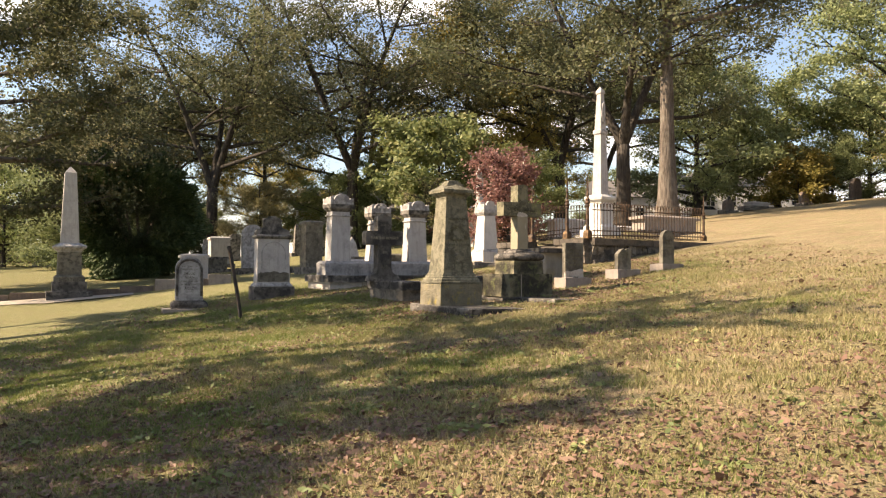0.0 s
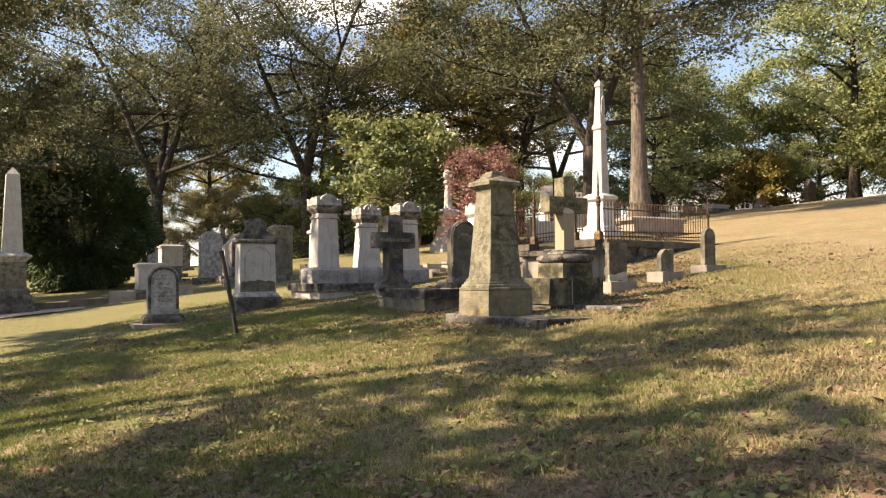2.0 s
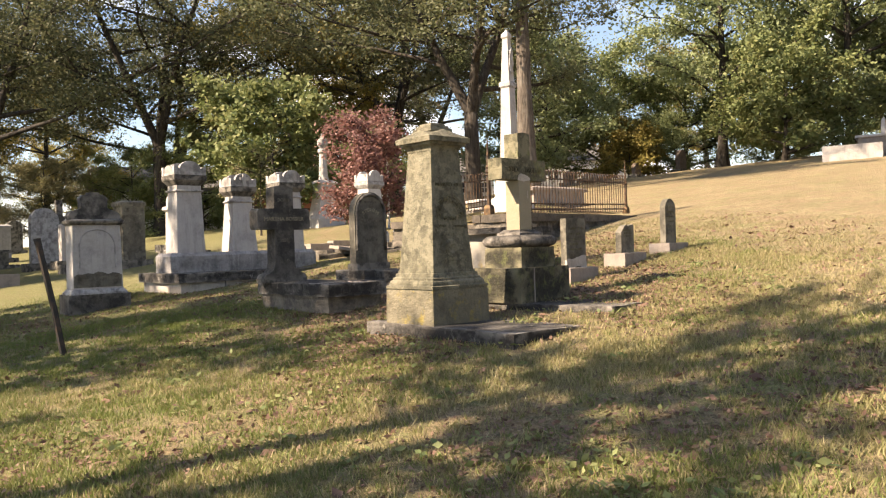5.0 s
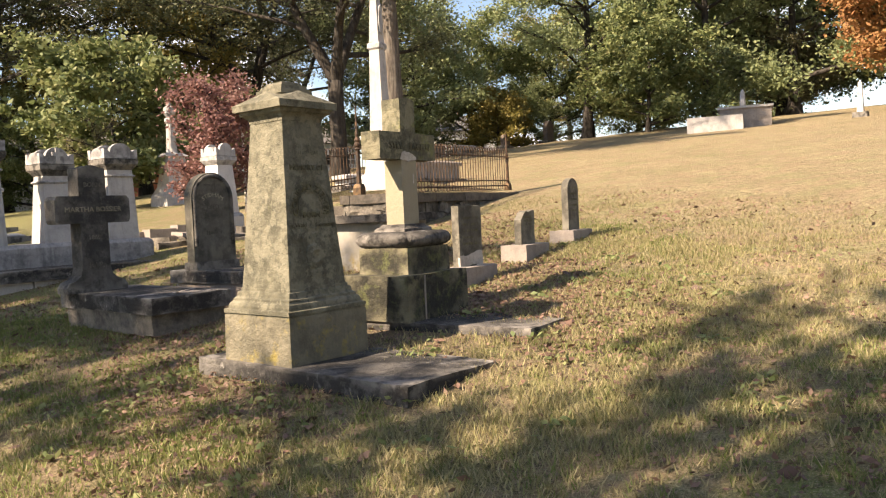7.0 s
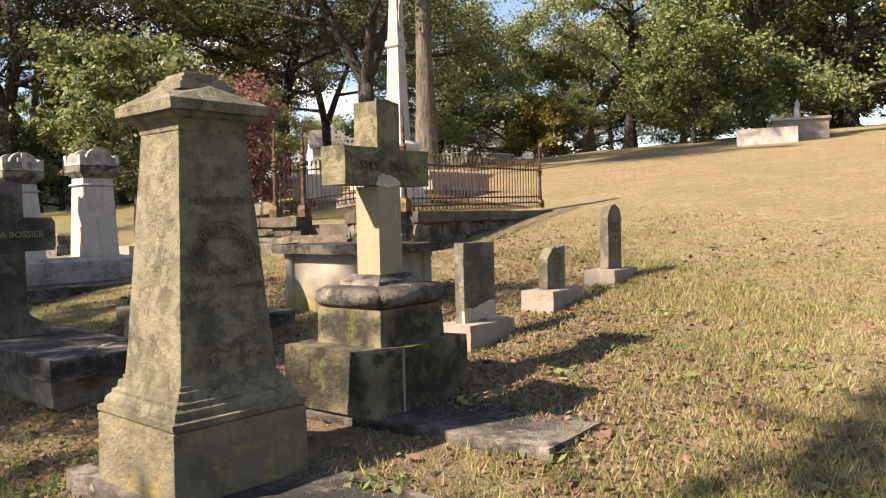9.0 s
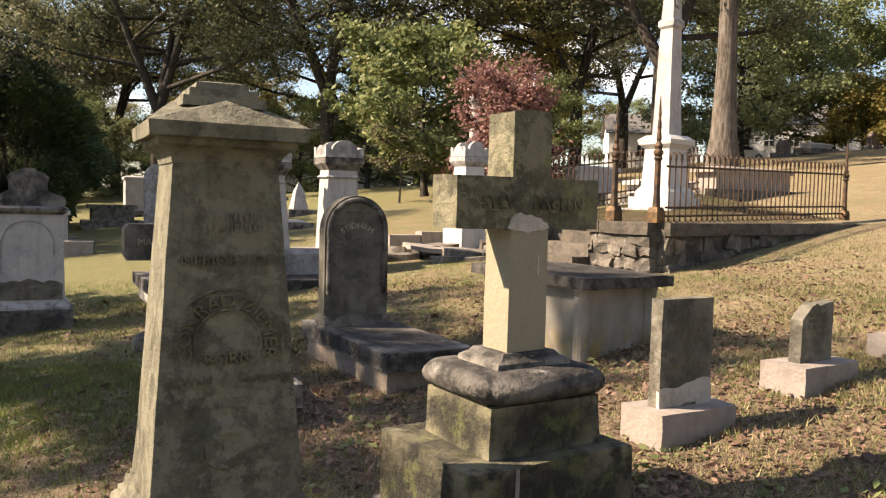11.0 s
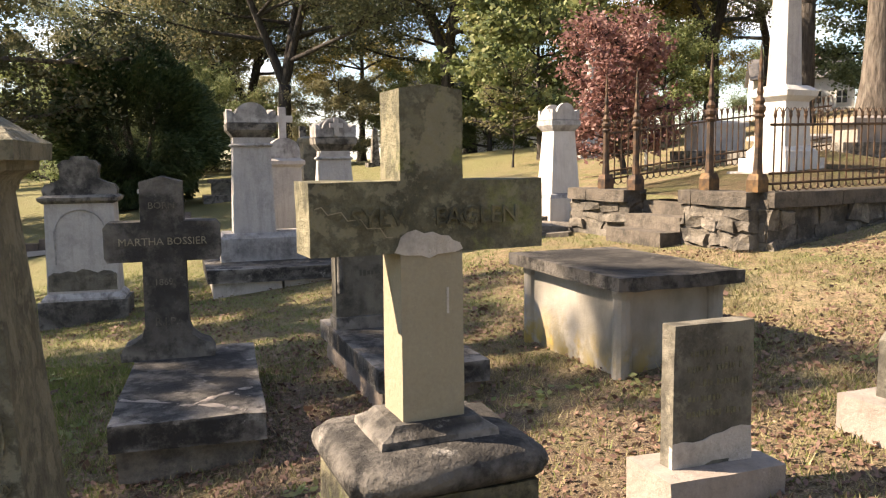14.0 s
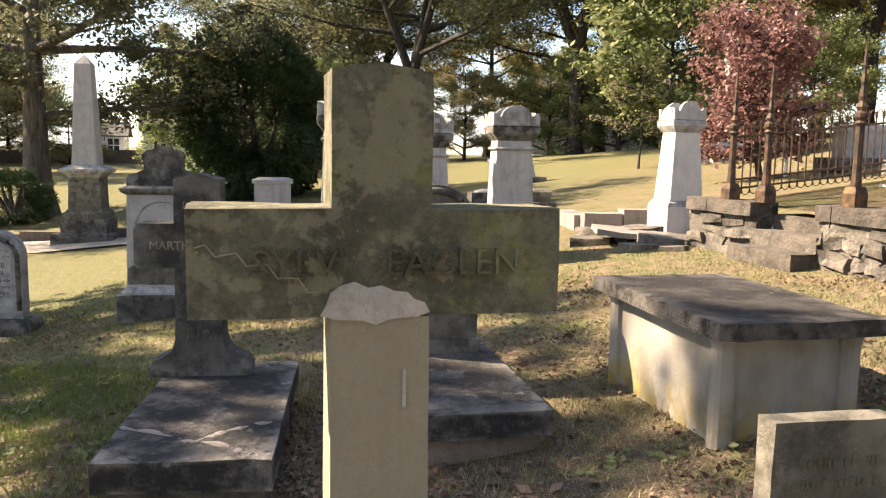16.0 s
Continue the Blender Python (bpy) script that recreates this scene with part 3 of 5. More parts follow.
def tapered_pillar():
    """Sandstone pillar on a die with a hipped cap; it stands on its grave slab."""
    s = thing("grave_slab", set_down(0.0, 11.59, 34, z=0.60), "long weathered stone slab lying in the grass under a pillar", "grave slab")
    part("slab", block(0.46, 1.09, 0.0, 0.22, 0.03, -0.42, 0.01, 0.02, 5), SLABSTONE, s)
    t = thing("pillar_monument", set_down(0.0, 11.59, 34, z=0.82), "tall tapered sandstone pillar with hipped cap and worn lettering", "monument")
    part("die", rough_up(soften(loft([(0.382, 0.382, 0), (0.375, 0.375, 0.345)]), 0.010), 0.005, 3), DIESTONE, t, "ochre-stained lower block")
    part("moulding", rough_up(loft([(0.366, 0.366, 0.34), (0.366, 0.366, 0.355), (0.378, 0.378, 0.357), (0.378, 0.378, 0.385), (0.352, 0.352, 0.392), (0.352, 0.352, 0.412), (0.345, 0.345, 0.43), (0.325, 0.325, 0.445), (0.325, 0.325, 0.462), (0.305, 0.305, 0.475), (0.298, 0.298, 0.51), (0.283, 0.283, 0.515), (0.283, 0.283, 0.535)]), 0.0025, 1), SANDSTONE, t)
    part("shaft", rough_up(soften(loft([(0.272, 0.272, 0.53), (0.184, 0.184, 1.77)]), 0.009), 0.004, 6), SANDSTONE, t)
    part("cornice", rough_up(loft([(0.178, 0.178, 1.755), (0.19, 0.19, 1.757), (0.193, 0.193, 1.775), (0.20, 0.20, 1.79), (0.214, 0.214, 1.805), (0.24, 0.24, 1.818), (0.243, 0.243, 1.85)]), 0.002, 1), SANDSTONE, t)
    part("cap", rough_up(gabled_cap(0.277, 1.845, 1.895, 0.168, 1.985), 0.004, 2), SANDSTONE, t, "worn cap with four low gablets")
    part("finial", rough_up(soften(loft([(0.15, 0.15, 1.965), (0.146, 0.146, 2.0), (0.124, 0.124, 2.002), (0.12, 0.12, 2.03), (0.098, 0.098, 2.032), (0.09, 0.09, 2.055), (0.06, 0.06, 2.062)]), 0.004), 0.003, 1), SANDSTONE, t)
    # worn wreath of letters and lines on the front of the shaft
    f = front(0, -0.233, 1.12, 4.1)
    lettering("CONRAD ZIEMER", 0.066, t, f, MOSSLETTER, 0.008, "raised worn letters in an arch", tilt_arc=0.13)
    ring = bmesh.new()
    for k in range(26):
        for r in (0.118, 0.196):
            a = math.pi * (k / 25.0) * 1.1 - 0.05 * math.pi
            bmesh.ops.create_cube(ring, size=1, matrix=pose(r * math.cos(a), r * math.sin(a), 0) @ pose(0, 0, 0, 0, 0, math.degrees(a)) @ Matrix.Diagonal((0.006, r * 0.14, 0.008, 1)))
    part("wreath", shifted(rough_up(ring, 0.006), f), SANDSTONE, t, "carved round band")["kind"] = "stuff"
    def skin(z):
        return -(0.274 - (z - 0.53) / 1.24 * 0.088)

    lettering("MEMORY OF", 0.058, t, front(0, skin(1.41), 1.395, 4.1), MOSSLETTER, 0.009, "raised worn letters")
    lettering("BORN", 0.062, t, front(0, skin(1.06), 1.045, 4.1), MOSSLETTER, 0.009, "raised worn letters")
    lettering("at Wald      Germany", 0.05, t, front(0, skin(0.99), 0.975, 4.1), MOSSLETTER, 0.005, "cut flowing letters")
    for w, z in ((0.22, 1.53), (0.16, 1.57), (0.30, 0.90), (0.34, 0.80), (0.30, 0.73), (0.36, 0.63)):
        worn_line(t, 0.02, skin(z) - 0.001, z, w, 0.032, z * 100, SANDSTONE, 4.1)
    part("boss", shifted(rough_up(turned([(0.10, -0.01), (0.085, 0.008), (0.05, 0.016), (0.02, 0.004)], 14), 0.014), pose(0, -0.256, 0.76, 90 - 4.1)), SANDSTONE, t, "worn carved boss")


def latin_cross():
    s = thing("grave_slab", set_down(1.107, 12.538, 39.5, z=0.66), "broken stone slab in leaf litter before a cross", "grave slab")
    part("slab", block(0.52, 1.02, 0.0, 0.28, 0.04, -0.50, 0.012, 0.02, 5), SLABSTONE, s)
    t = thing("cross_monument", set_down(1.107, 12.538, 39.5, z=0.94), "mossy sandstone cross with repaired shaft on a stepped base", "cross")
    b = part("step", block(0.465, 0.395, 0.0, 0.39, -0.04, 0, 0.008, 0.015, 3), CRUSTED, t, "dark step block with a joint")
    part("joint", rough_up(block(0.009, 0.004, 0.0, 0.385, -0.26, -0.398, 0.002, 0.001, 4), 0.002), CONCRETE, b, "pale mortar joint")
    part("die", rough_up(soften(loft([(0.325, 0.275, 0.385), (0.318, 0.268, 0.62)]), 0.012), 0.005, 3), CRUSTED, t)
    ring = [(0.282 + 0.072 * math.cos(radians(a)), 0.235 + 0.072 * math.cos(radians(a)), 0.688 + 0.072 * math.sin(radians(a))) for a in range(-90, 91, 15)]
    torus = loft(ring + [(0.23, 0.185, 0.762)])
    soften_corners = [e for e in torus.edges if abs(e.verts[0].co.z - e.verts[1].co.z) > 1e-4]
    bmesh.ops.bevel(torus, geom=soften_corners, offset=0.035, segments=3, affect="EDGES", clamp_overlap=True)
    part("torus", rough_up(torus, 0.009, 1), SLABSTONE, t, "rounded dark moulding with pale chips", True)
    part("foot", rough_up(soften(loft([(0.215, 0.172, 0.755), (0.21, 0.168, 0.785), (0.17, 0.14, 0.805), (0.15, 0.125, 0.825)]), 0.006), 0.004, 2), SLABSTONE, t)
    part("shaft", rough_up(soften(loft([(0.114, 0.098, 0.82), (0.112, 0.096, 1.40)]), 0.006), 0.002, 3), PATCHED, t, "smooth buff cement-repaired shaft")
    arms = [(-0.416, 1.405), (0.416, 1.405), (0.418, 1.645), (0.113, 1.645), (0.111, 1.945), (0, 1.965), (-0.111, 1.945), (-0.113, 1.645), (-0.418, 1.645)]
    part("crosspiece", rough_up(soften(outline(arms, -0.10, 0.10), 0.012, 2), 0.005, 4), GREENSTONE, t, "green lichened arms and head with raised letters")
    edge = [(-0.135, 1.409), (-0.10, 1.399), (-0.04, 1.396), (-0.01, 1.384), (0.02, 1.396), (0.085, 1.400), (0.112, 1.41), (0.10, 1.432), (0.075, 1.44), (0.06, 1.456), (0.03, 1.46), (0.0, 1.474), (-0.03, 1.47), (-0.06, 1.484), (-0.09, 1.476), (-0.112, 1.46), (-0.122, 1.43)]
    part("patch", rough_up(soften(outline(edge, -0.1035, -0.09), 0.001), 0.003, 3), MORTAR, t, "pale mortar repair")
    crack = bmesh.new()
    path = [Vector((-0.40 + 0.26 * k / 12, -0.1005, 1.56 - 0.10 * (k / 12) ** 1.4 + 0.012 * math.sin(k * 2.1))) for k in range(13)]
    limb(crack, path, [0.0022] * 13, 5)
    part("crack_filling", crack, PATCHED, t, "thin pale crack line")
    lettering("SYLV", 0.088, t, front(-0.19, -0.1035, 1.497), MOSSLETTER, 0.007)
    lettering("EAGLEN", 0.086, t, front(0.165, -0.1035, 1.497), MOSSLETTER, 0.007)
    part("drip", block(0.004, 0.002, 1.19, 1.28, 0.055, -0.0985, 0.001, 0.001, 2), MORTAR, t, "white drip")


def small_tablet(x, y, turn, w, h, z, round_top, broken, label, material=None, bw=0.31, bd=0.17, thick=0.045, bh=0.26):
    t = thing("headstone", pose(x, y, z - bh - 0.10, 0, 0, turn), label, "headstone", "row of small headstones")
    part("base", block(bw, bd, 0, bh + 0.10, 0, 0, 0.008, 0.018, 3), CONCRETE, t, "pale concrete base")
    z0 = bh + 0.095
    if round_top:
        pts = arch(w, z0, z0 + h - w, w * 0.95)
    elif broken:
        pts = [(-w, z0), (w, z0), (w, z0 + h), (w * 0.5, z0 + h * 0.97), (w * 0.1, z0 + h * 0.94), (-w * 0.1, z0 + h * 0.99), (-w * 0.45, z0 + h * 0.93), (-w * 0.8, z0 + h * 0.80), (-w, z0 + h * 0.72)]
    else:
        pts = [(-w, z0), (w, z0), (w, z0 + h), (-w, z0 + h)]
    part("tablet", rough_up(soften(outline(pts, -thick, thick), 0.008, 2), 0.004, 3), material or GREYTABLET, t)
    if not round_top and not broken:
        part("mortar_band", rough_up(outline([(-w, z0 - 0.01), (w, z0 - 0.01), (w, z0 + h * 0.24), (w * 0.75, z0 + h * 0.255), (w * 0.5, z0 + h * 0.25), (w * 0.25, z0 + h * 0.225), (0, z0 + h * 0.22), (-w * 0.25, z0 + h * 0.19), (-w * 0.5, z0 + h * 0.185), (-w * 0.75, z0 + h * 0.20), (-w, z0 + h * 0.19)], -thick - 0.003, -thick + 0.02), 0.006, 4), MORTAR, t, "pale mortar along the foot")
    for k in range(5 if not broken else 3):
        worn_line(t, 0, -thick - 0.001, z0 + h * (0.80 - 0.105 * k), w * (1.5 - 0.15 * (k % 3)), 0.034, k + w * 100, MOSSLETTER)
    return t


def table_tomb():
    t = thing("table_tomb", set_down(1.453, 16.18, 38.5, z=0.93), "stuccoed box tomb with stained walls and a dark slab", "tomb")
    part("footing", block(0.50, 0.84, -0.15, 0.07, -0.03, -0.02, 0.01, 0.015, 4), BROWNSTONE, t, "low stone footing")
    part("kerb", block(0.035, 0.90, -0.2, 0.05, -0.66, -0.02, 0.01, 0.012, 4), SLABSTONE, t, "low kerb along the tomb")
    part("kerb", block(0.60, 0.035, -0.2, 0.05, -0.09, -0.895, 0.01, 0.012, 4), SLABSTONE, t, "low kerb along the tomb")
    part("chest", block(0.40, 0.68, 0.05, 0.84, 0, 0, 0.006, 0.015, 5), STUCCO, t)
    for sx in (-1, 1):
        for sy in (-1, 1):
            part("corner_column", shifted(rough_up(turned([(0.085, 0.05), (0.085, 0.10), (0.07, 0.12), (0.068, 0.76), (0.08, 0.80), (0.08, 0.84)], 14), 0.003), pose(sx * 0.385, sy * 0.665, 0)), STUCCO, t)
    part("top_slab", block(0.525, 0.83, 0.835, 0.93, 0, 0, 0.008, 0.012, 6), LEDGER, t, "dark flecked ledger slab")


def arched_headstone():
    s = thing("grave_slab", set_down(0, 0, 38, z=0), "dark stone ledger on a brick footing beside grass", "grave slab")
    s.matrix_world = pose(-0.20, 15.67, 0.85, 0, 0, 38)
    part("footing", block(0.36, 0.86, 0.0, 0.27, 0, 0, 0.012, 0.012, 4), BRICKRED, s, "rough pale footing")
    part("slab", block(0.40, 0.93, 0.265, 0.415, 0, 0, 0.010, 0.02, 5), SLABSTONE, s)
    t = thing("headstone", pose(-0.56, 16.07, 1.265, 0, 0, 38), "dark round-headed headstone with carved border and letters", "headstone")
    part("foot", block(0.335, 0.12, 0.0, 0.10, 0, 0, 0.006, 0.01, 3), DARKSTONE, t)
    part("tablet", rough_up(soften(outline(arch(0.325, 0.09, 0.90), -0.07, 0.07), 0.012, 2), 0.003, 2), GREYTABLET, t)
    rim = bmesh.new()
    pts = [Vector((-0.285, -0.075, 0.30)), Vector((-0.285, -0.075, 0.9))] + [Vector((-0.285 * math.cos(math.pi * k / 14), -0.075, 0.90 + 0.285 * math.sin(math.pi * k / 14))) for k in range(1, 14)] + [Vector((0.285, -0.075, 0.9)), Vector((0.285, -0.075, 0.30))]
    limb(rim, pts, [0.026] * len(pts), 8)
    part("border", rim, DARKSTONE, t, "carved roll border", smooth=True)
    lettering("MEMORY OF", 0.045, t, front(0, -0.0715, 1.05), CUT, 0.003)
    lettering("STIDHAM", 0.075, t, front(0, -0.0715, 0.70), RAISED, 0.005, tilt_arc=0.22)
    lettering("DIED", 0.085, t, front(0, -0.0715, 0.76), CUT, 0.003)
    lettering("July 20, 186", 0.062, t, front(0, -0.0715, 0.66), CUT, 0.003)
    worn_line(t, 0, -0.0715, 0.46, 0.24, 0.05, 5, CUT)


def flared_cross():
    s = thing("grave_slab", pose(-1.31, 14.60, 0.78, 0, 0, 33), "blackened grave slab with white streaks on rough footing", "grave slab")
    part("footing", rough_up(block(0.41, 0.90, 0.0, 0.22, 0, 0, 0.02, 0.02, 4), 0.01), RUBBLE, s, "rough pale rubble footing")
    part("slab", block(0.445, 0.97, 0.21, 0.375, 0, 0, 0.008, 0.02, 6), SLABSTONE, s)
    vein = bmesh.new()
    for a in ([(-0.43, -0.45), (-0.25, -0.53), (-0.05, -0.66), (0.08, -0.70)], [(-0.02, -0.70), (0.15, -0.56), (0.30, -0.42), (0.40, -0.40)], [(0.05, -0.68), (0.2, -0.78), (0.36, -0.92)]):
        path = [Vector((p[0], p[1], 0.0)).lerp(Vector((q[0], q[1], 0.0)), f / 6) for p, q in zip(a, a[1:]) for f in range(6)]
        path = [p + Vector((0.018 * noise.noise(p * 14), 0.03 * noise.noise(p * 11 + Vector((5, 0, 0))), 0.0)) for p in path]
        limb(vein, path, [max(0.008, 0.018 + 0.024 * noise.noise(p * 16)) for p in path], 8)
    shifted(vein, pose(0, 0, 0.373) @ Matrix.Diagonal((1, 1, 0.5, 1)))
    part("streak", rough_up(vein, 0.004), CONCRETE, s, "white mortar streaks over cracks")["kind"] = "stuff"
    t = thing("cross_monument", pose(-1.86, 15.08, 1.15, 0, 0, 33), "blackened stone cross with flared foot and raised name", "cross")
    h = [(-0.34, 0.0), (0.34, 0.0), (0.345, 0.06), (0.31, 0.115), (0.24, 0.14), (0.18, 0.19), (0.158, 0.27), (0.155, 0.76), (0.40, 0.76), (0.42, 0.80), (0.42, 1.02), (0.39, 1.06), (0.155, 1.06), (0.152, 1.36), (0.0, 1.40), (-0.152, 1.36), (-0.155, 1.06), (-0.39, 1.06), (-0.42, 1.02), (-0.42, 0.80), (-0.40, 0.76), (-0.155, 0.76), (-0.158, 0.27), (-0.18, 0.19), (-0.24, 0.14), (-0.31, 0.115), (-0.345, 0.06)]
    part("cross", rough_up(soften(outline(h, -0.12, 0.12), 0.014, 2), 0.004, 3), DARKSTONE, t)
    lettering("MARTHA BOSSIER", 0.08, t, front(0, -0.122, 0.885), RAISED, 0.004)
    for k, (w, txt) in enumerate(((0.16, "BORN"), (0.2, "1869."))):
        lettering(txt, 0.07, t, front(0, -0.122, 1.16 if k == 0 else 0.58), GREYTABLET, 0.004)
    lettering("R.I.P.", 0.085, t, front(0, -0.122, 0.27), GREYTABLET, 0.004)


def scroll_tomb():
    t = thing("tomb_monument", pose(-5.38, 18.17, 0.60, 0, 0, 32), "white marble tomb with dark scrolled top and stained foot", "monument")
    part("base", block(0.52, 0.32, 0, 0.34, 0, 0, 0.006, 0.015, 3), DARKSTONE, t)
    part("moulding", loft([(0.48, 0.28, 0.335), (0.48, 0.28, 0.37), (0.43, 0.235, 0.43)]), MARBLE_DIRTY, t)
    part("die", rough_up(soften(loft([(0.42, 0.225, 0.425), (0.40, 0.21, 1.56)]), 0.01), 0.003, 3), MARBLE, t)
    part("cornice", soften(loft([(0.41, 0.22, 1.555), (0.46, 0.27, 1.59), (0.47, 0.28, 1.63), (0.40, 0.22, 1.66)]), 0.006), DARKSTONE, t)
    pts = [(-0.42, 1.65), (0.42, 1.65), (0.44, 1.72), (0.40, 1.79), (0.30, 1.82), (0.22, 1.86), (0.22, 1.95), (0.24, 2.03), (0.18, 2.09), (0.10, 2.10), (0.08, 2.14), (-0.08, 2.14), (-0.10, 2.10), (-0.18, 2.09), (-0.24, 2.03), (-0.22, 1.95), (-0.22, 1.86), (-0.30, 1.82), (-0.40, 1.79), (-0.44, 1.72)]
    part("crest", rough_up(soften(outline(pts, -0.11, 0.11), 0.02, 3), 0.004, 1), DARKSTONE, t, "blackened scrolled crest")
    bm = bmesh.new()
    pts = [Vector((-0.3, -0.222, 0.8))] + [Vector((-0.3 * math.cos(math.pi * k / 12), -0.217, 1.18 + 0.3 * math.sin(math.pi * k / 12))) for k in range(13)] + [Vector((0.3, -0.222, 0.8))]
    limb(bm, pts, [0.012] * len(pts), 6)
    part("arch_line", bm, MARBLE_DIRTY, t)
    part("stain", rough_up(outline([(-0.40, 0.46), (0.40, 0.46), (0.40, 0.66), (0.34, 0.70), (0.25, 0.71), (0.17, 0.68), (0.09, 0.72), (0.0, 0.735), (-0.09, 0.70), (-0.17, 0.715), (-0.26, 0.69), (-0.33, 0.705), (-0.40, 0.66)], -0.2285, -0.2), 0.012, 5), GREYTABLET, t, "dark damp staining")


def round_tablet():
    s = thing("grave_slab", set_down(-7.12, 17.1, 30, 0.08), "flat stone footing flush with the grass", "grave slab")
    part("slab", block(0.62, 0.40, 0, 0.11, 0, -0.1, 0.008, 0.01, 3), CONCRETE, s)
    t = thing("headstone", pose(-7.12, 17.12, 0.36, 0, 0, 30), "grey round-headed marble headstone with moulded border", "headstone")
    t.scale = (1.1, 1.1, 1.02)
    part("base", rough_up(soften(loft([(0.39, 0.22, 0), (0.39, 0.22, 0.15), (0.37, 0.20, 0.20), (0.32, 0.16, 0.24)]), 0.008), 0.003, 2), DARKSTONE, t)
    part("tablet", rough_up(soften(outline(arch(0.295, 0.23, 1.0), -0.085, 0.085), 0.012, 2), 0.003, 2), MARBLE_DIRTY, t)
    rim = bmesh.new()
    pts = [Vector((-0.262, -0.085, 0.34)), Vector((-0.262, -0.085, 0.96))] + [Vector((-0.262 * math.cos(math.pi * k / 14), -0.085, 0.96 + 0.262 * math.sin(math.pi * k / 14))) for k in range(1, 14)] + [Vector((0.262, -0.085, 0.96)), Vector((0.262, -0.085, 0.34))]
    limb(rim, pts, [0.03] * len(pts), 7)
    part("border", rim, DARKSTONE, t, "dark roll border", smooth=True)
    part("panel", outline(arch(0.20, 0.40, 0.98), -0.089, -0.08), MARBLE_DIRTY, t, "pale inscription panel")
    lettering("SALLIE", 0.085, t, front(0, -0.092, 0.86), CUT, 0.002)
    lettering("BORN", 0.075, t, front(0, -0.092, 0.77), CUT, 0.002)
    lettering("AGED", 0.085, t, front(0, -0.092, 0.50), CUT, 0.002)
    for z in (1.04, 0.97, 0.68, 0.60):
        worn_line(t, 0, -0.0905, z + 0.02, 0.34, 0.036, z * 50, GREYTABLET)


def tall_obelisk():
    t = thing("obelisk", pose(-15.45, 25.3, 0.10, 0, 0, 35), "tall grey marble obelisk on a stepped dark pedestal", "obelisk")
    part("step", block(0.75, 0.75, 0, 0.42, 0, 0, 0.01, 0.02, 2), DARKSTONE, t)
    part("step", block(0.56, 0.56, 0.415, 0.78, 0, 0, 0.008, 0.02, 2), DARKSTONE, t)
    part("pedestal", soften(loft([(0.50, 0.50, 0.775), (0.50, 0.50, 0.95), (0.44, 0.44, 1.0), (0.40, 0.40, 1.04), (0.38, 0.38, 1.85)]), 0.01), GREYTABLET, t)
    lettering("MORTON", 0.16, t, front(0, -0.502, 0.80), CUT, 0.004)
    part("cornice", soften(loft([(0.38, 0.38, 1.845), (0.44, 0.44, 1.92), (0.55, 0.55, 2.0), (0.55, 0.55, 2.06), (0.36, 0.36, 2.16)]), 0.008), MARBLE_DIRTY, t)
    part("shaft", rough_up(soften(loft([(0.31, 0.31, 2.15), (0.195, 0.195, 4.72), (0.015, 0.015, 4.95)]), 0.01), 0.003, 3), MARBLE, t)


def scallop(w, z, h):
    """Outline of a cap with a round middle and a low quarter-round ear at each corner."""
    half = [(w, z), (w, z + 0.68 * h)]
    half += [(w - 0.32 * w * math.sin(radians(a)), z + 0.4 * h + 0.28 * h * math.cos(radians(a))) for a in range(15, 91, 15)]
    half += [(0.66 * w * math.cos(radians(a)), z + 0.38 * h + 0.72 * h * math.sin(radians(a))) for a in range(10, 91, 16)]
    return [(-x, zz) for x, zz in half[:1]] + half + [(-x, zz) for x, zz in half[-2:0:-1]]


def crest(w, d, z, h):
    """Scalloped gables along the four sides of a cap, over a low core."""
    e = 0.09
    gables = [outline(scallop(w, z, h), -d, -d + e), outline(scallop(w, z, h), d - e, d)]
    gables += [shifted(outline(scallop(d * 0.985, z, h * 0.7), a, b), pose(0, 0, 0, 0, 0, 90)) for a, b in ((-w * 0.985, -w + e), (w - e, w * 0.985))]
    return merge(*gables, loft([(w * 0.95, d * 0.95, z), (w * 0.95, d * 0.95, z + h * 0.3), (w * 0.3, d * 0.3, z + h * 0.6)]))


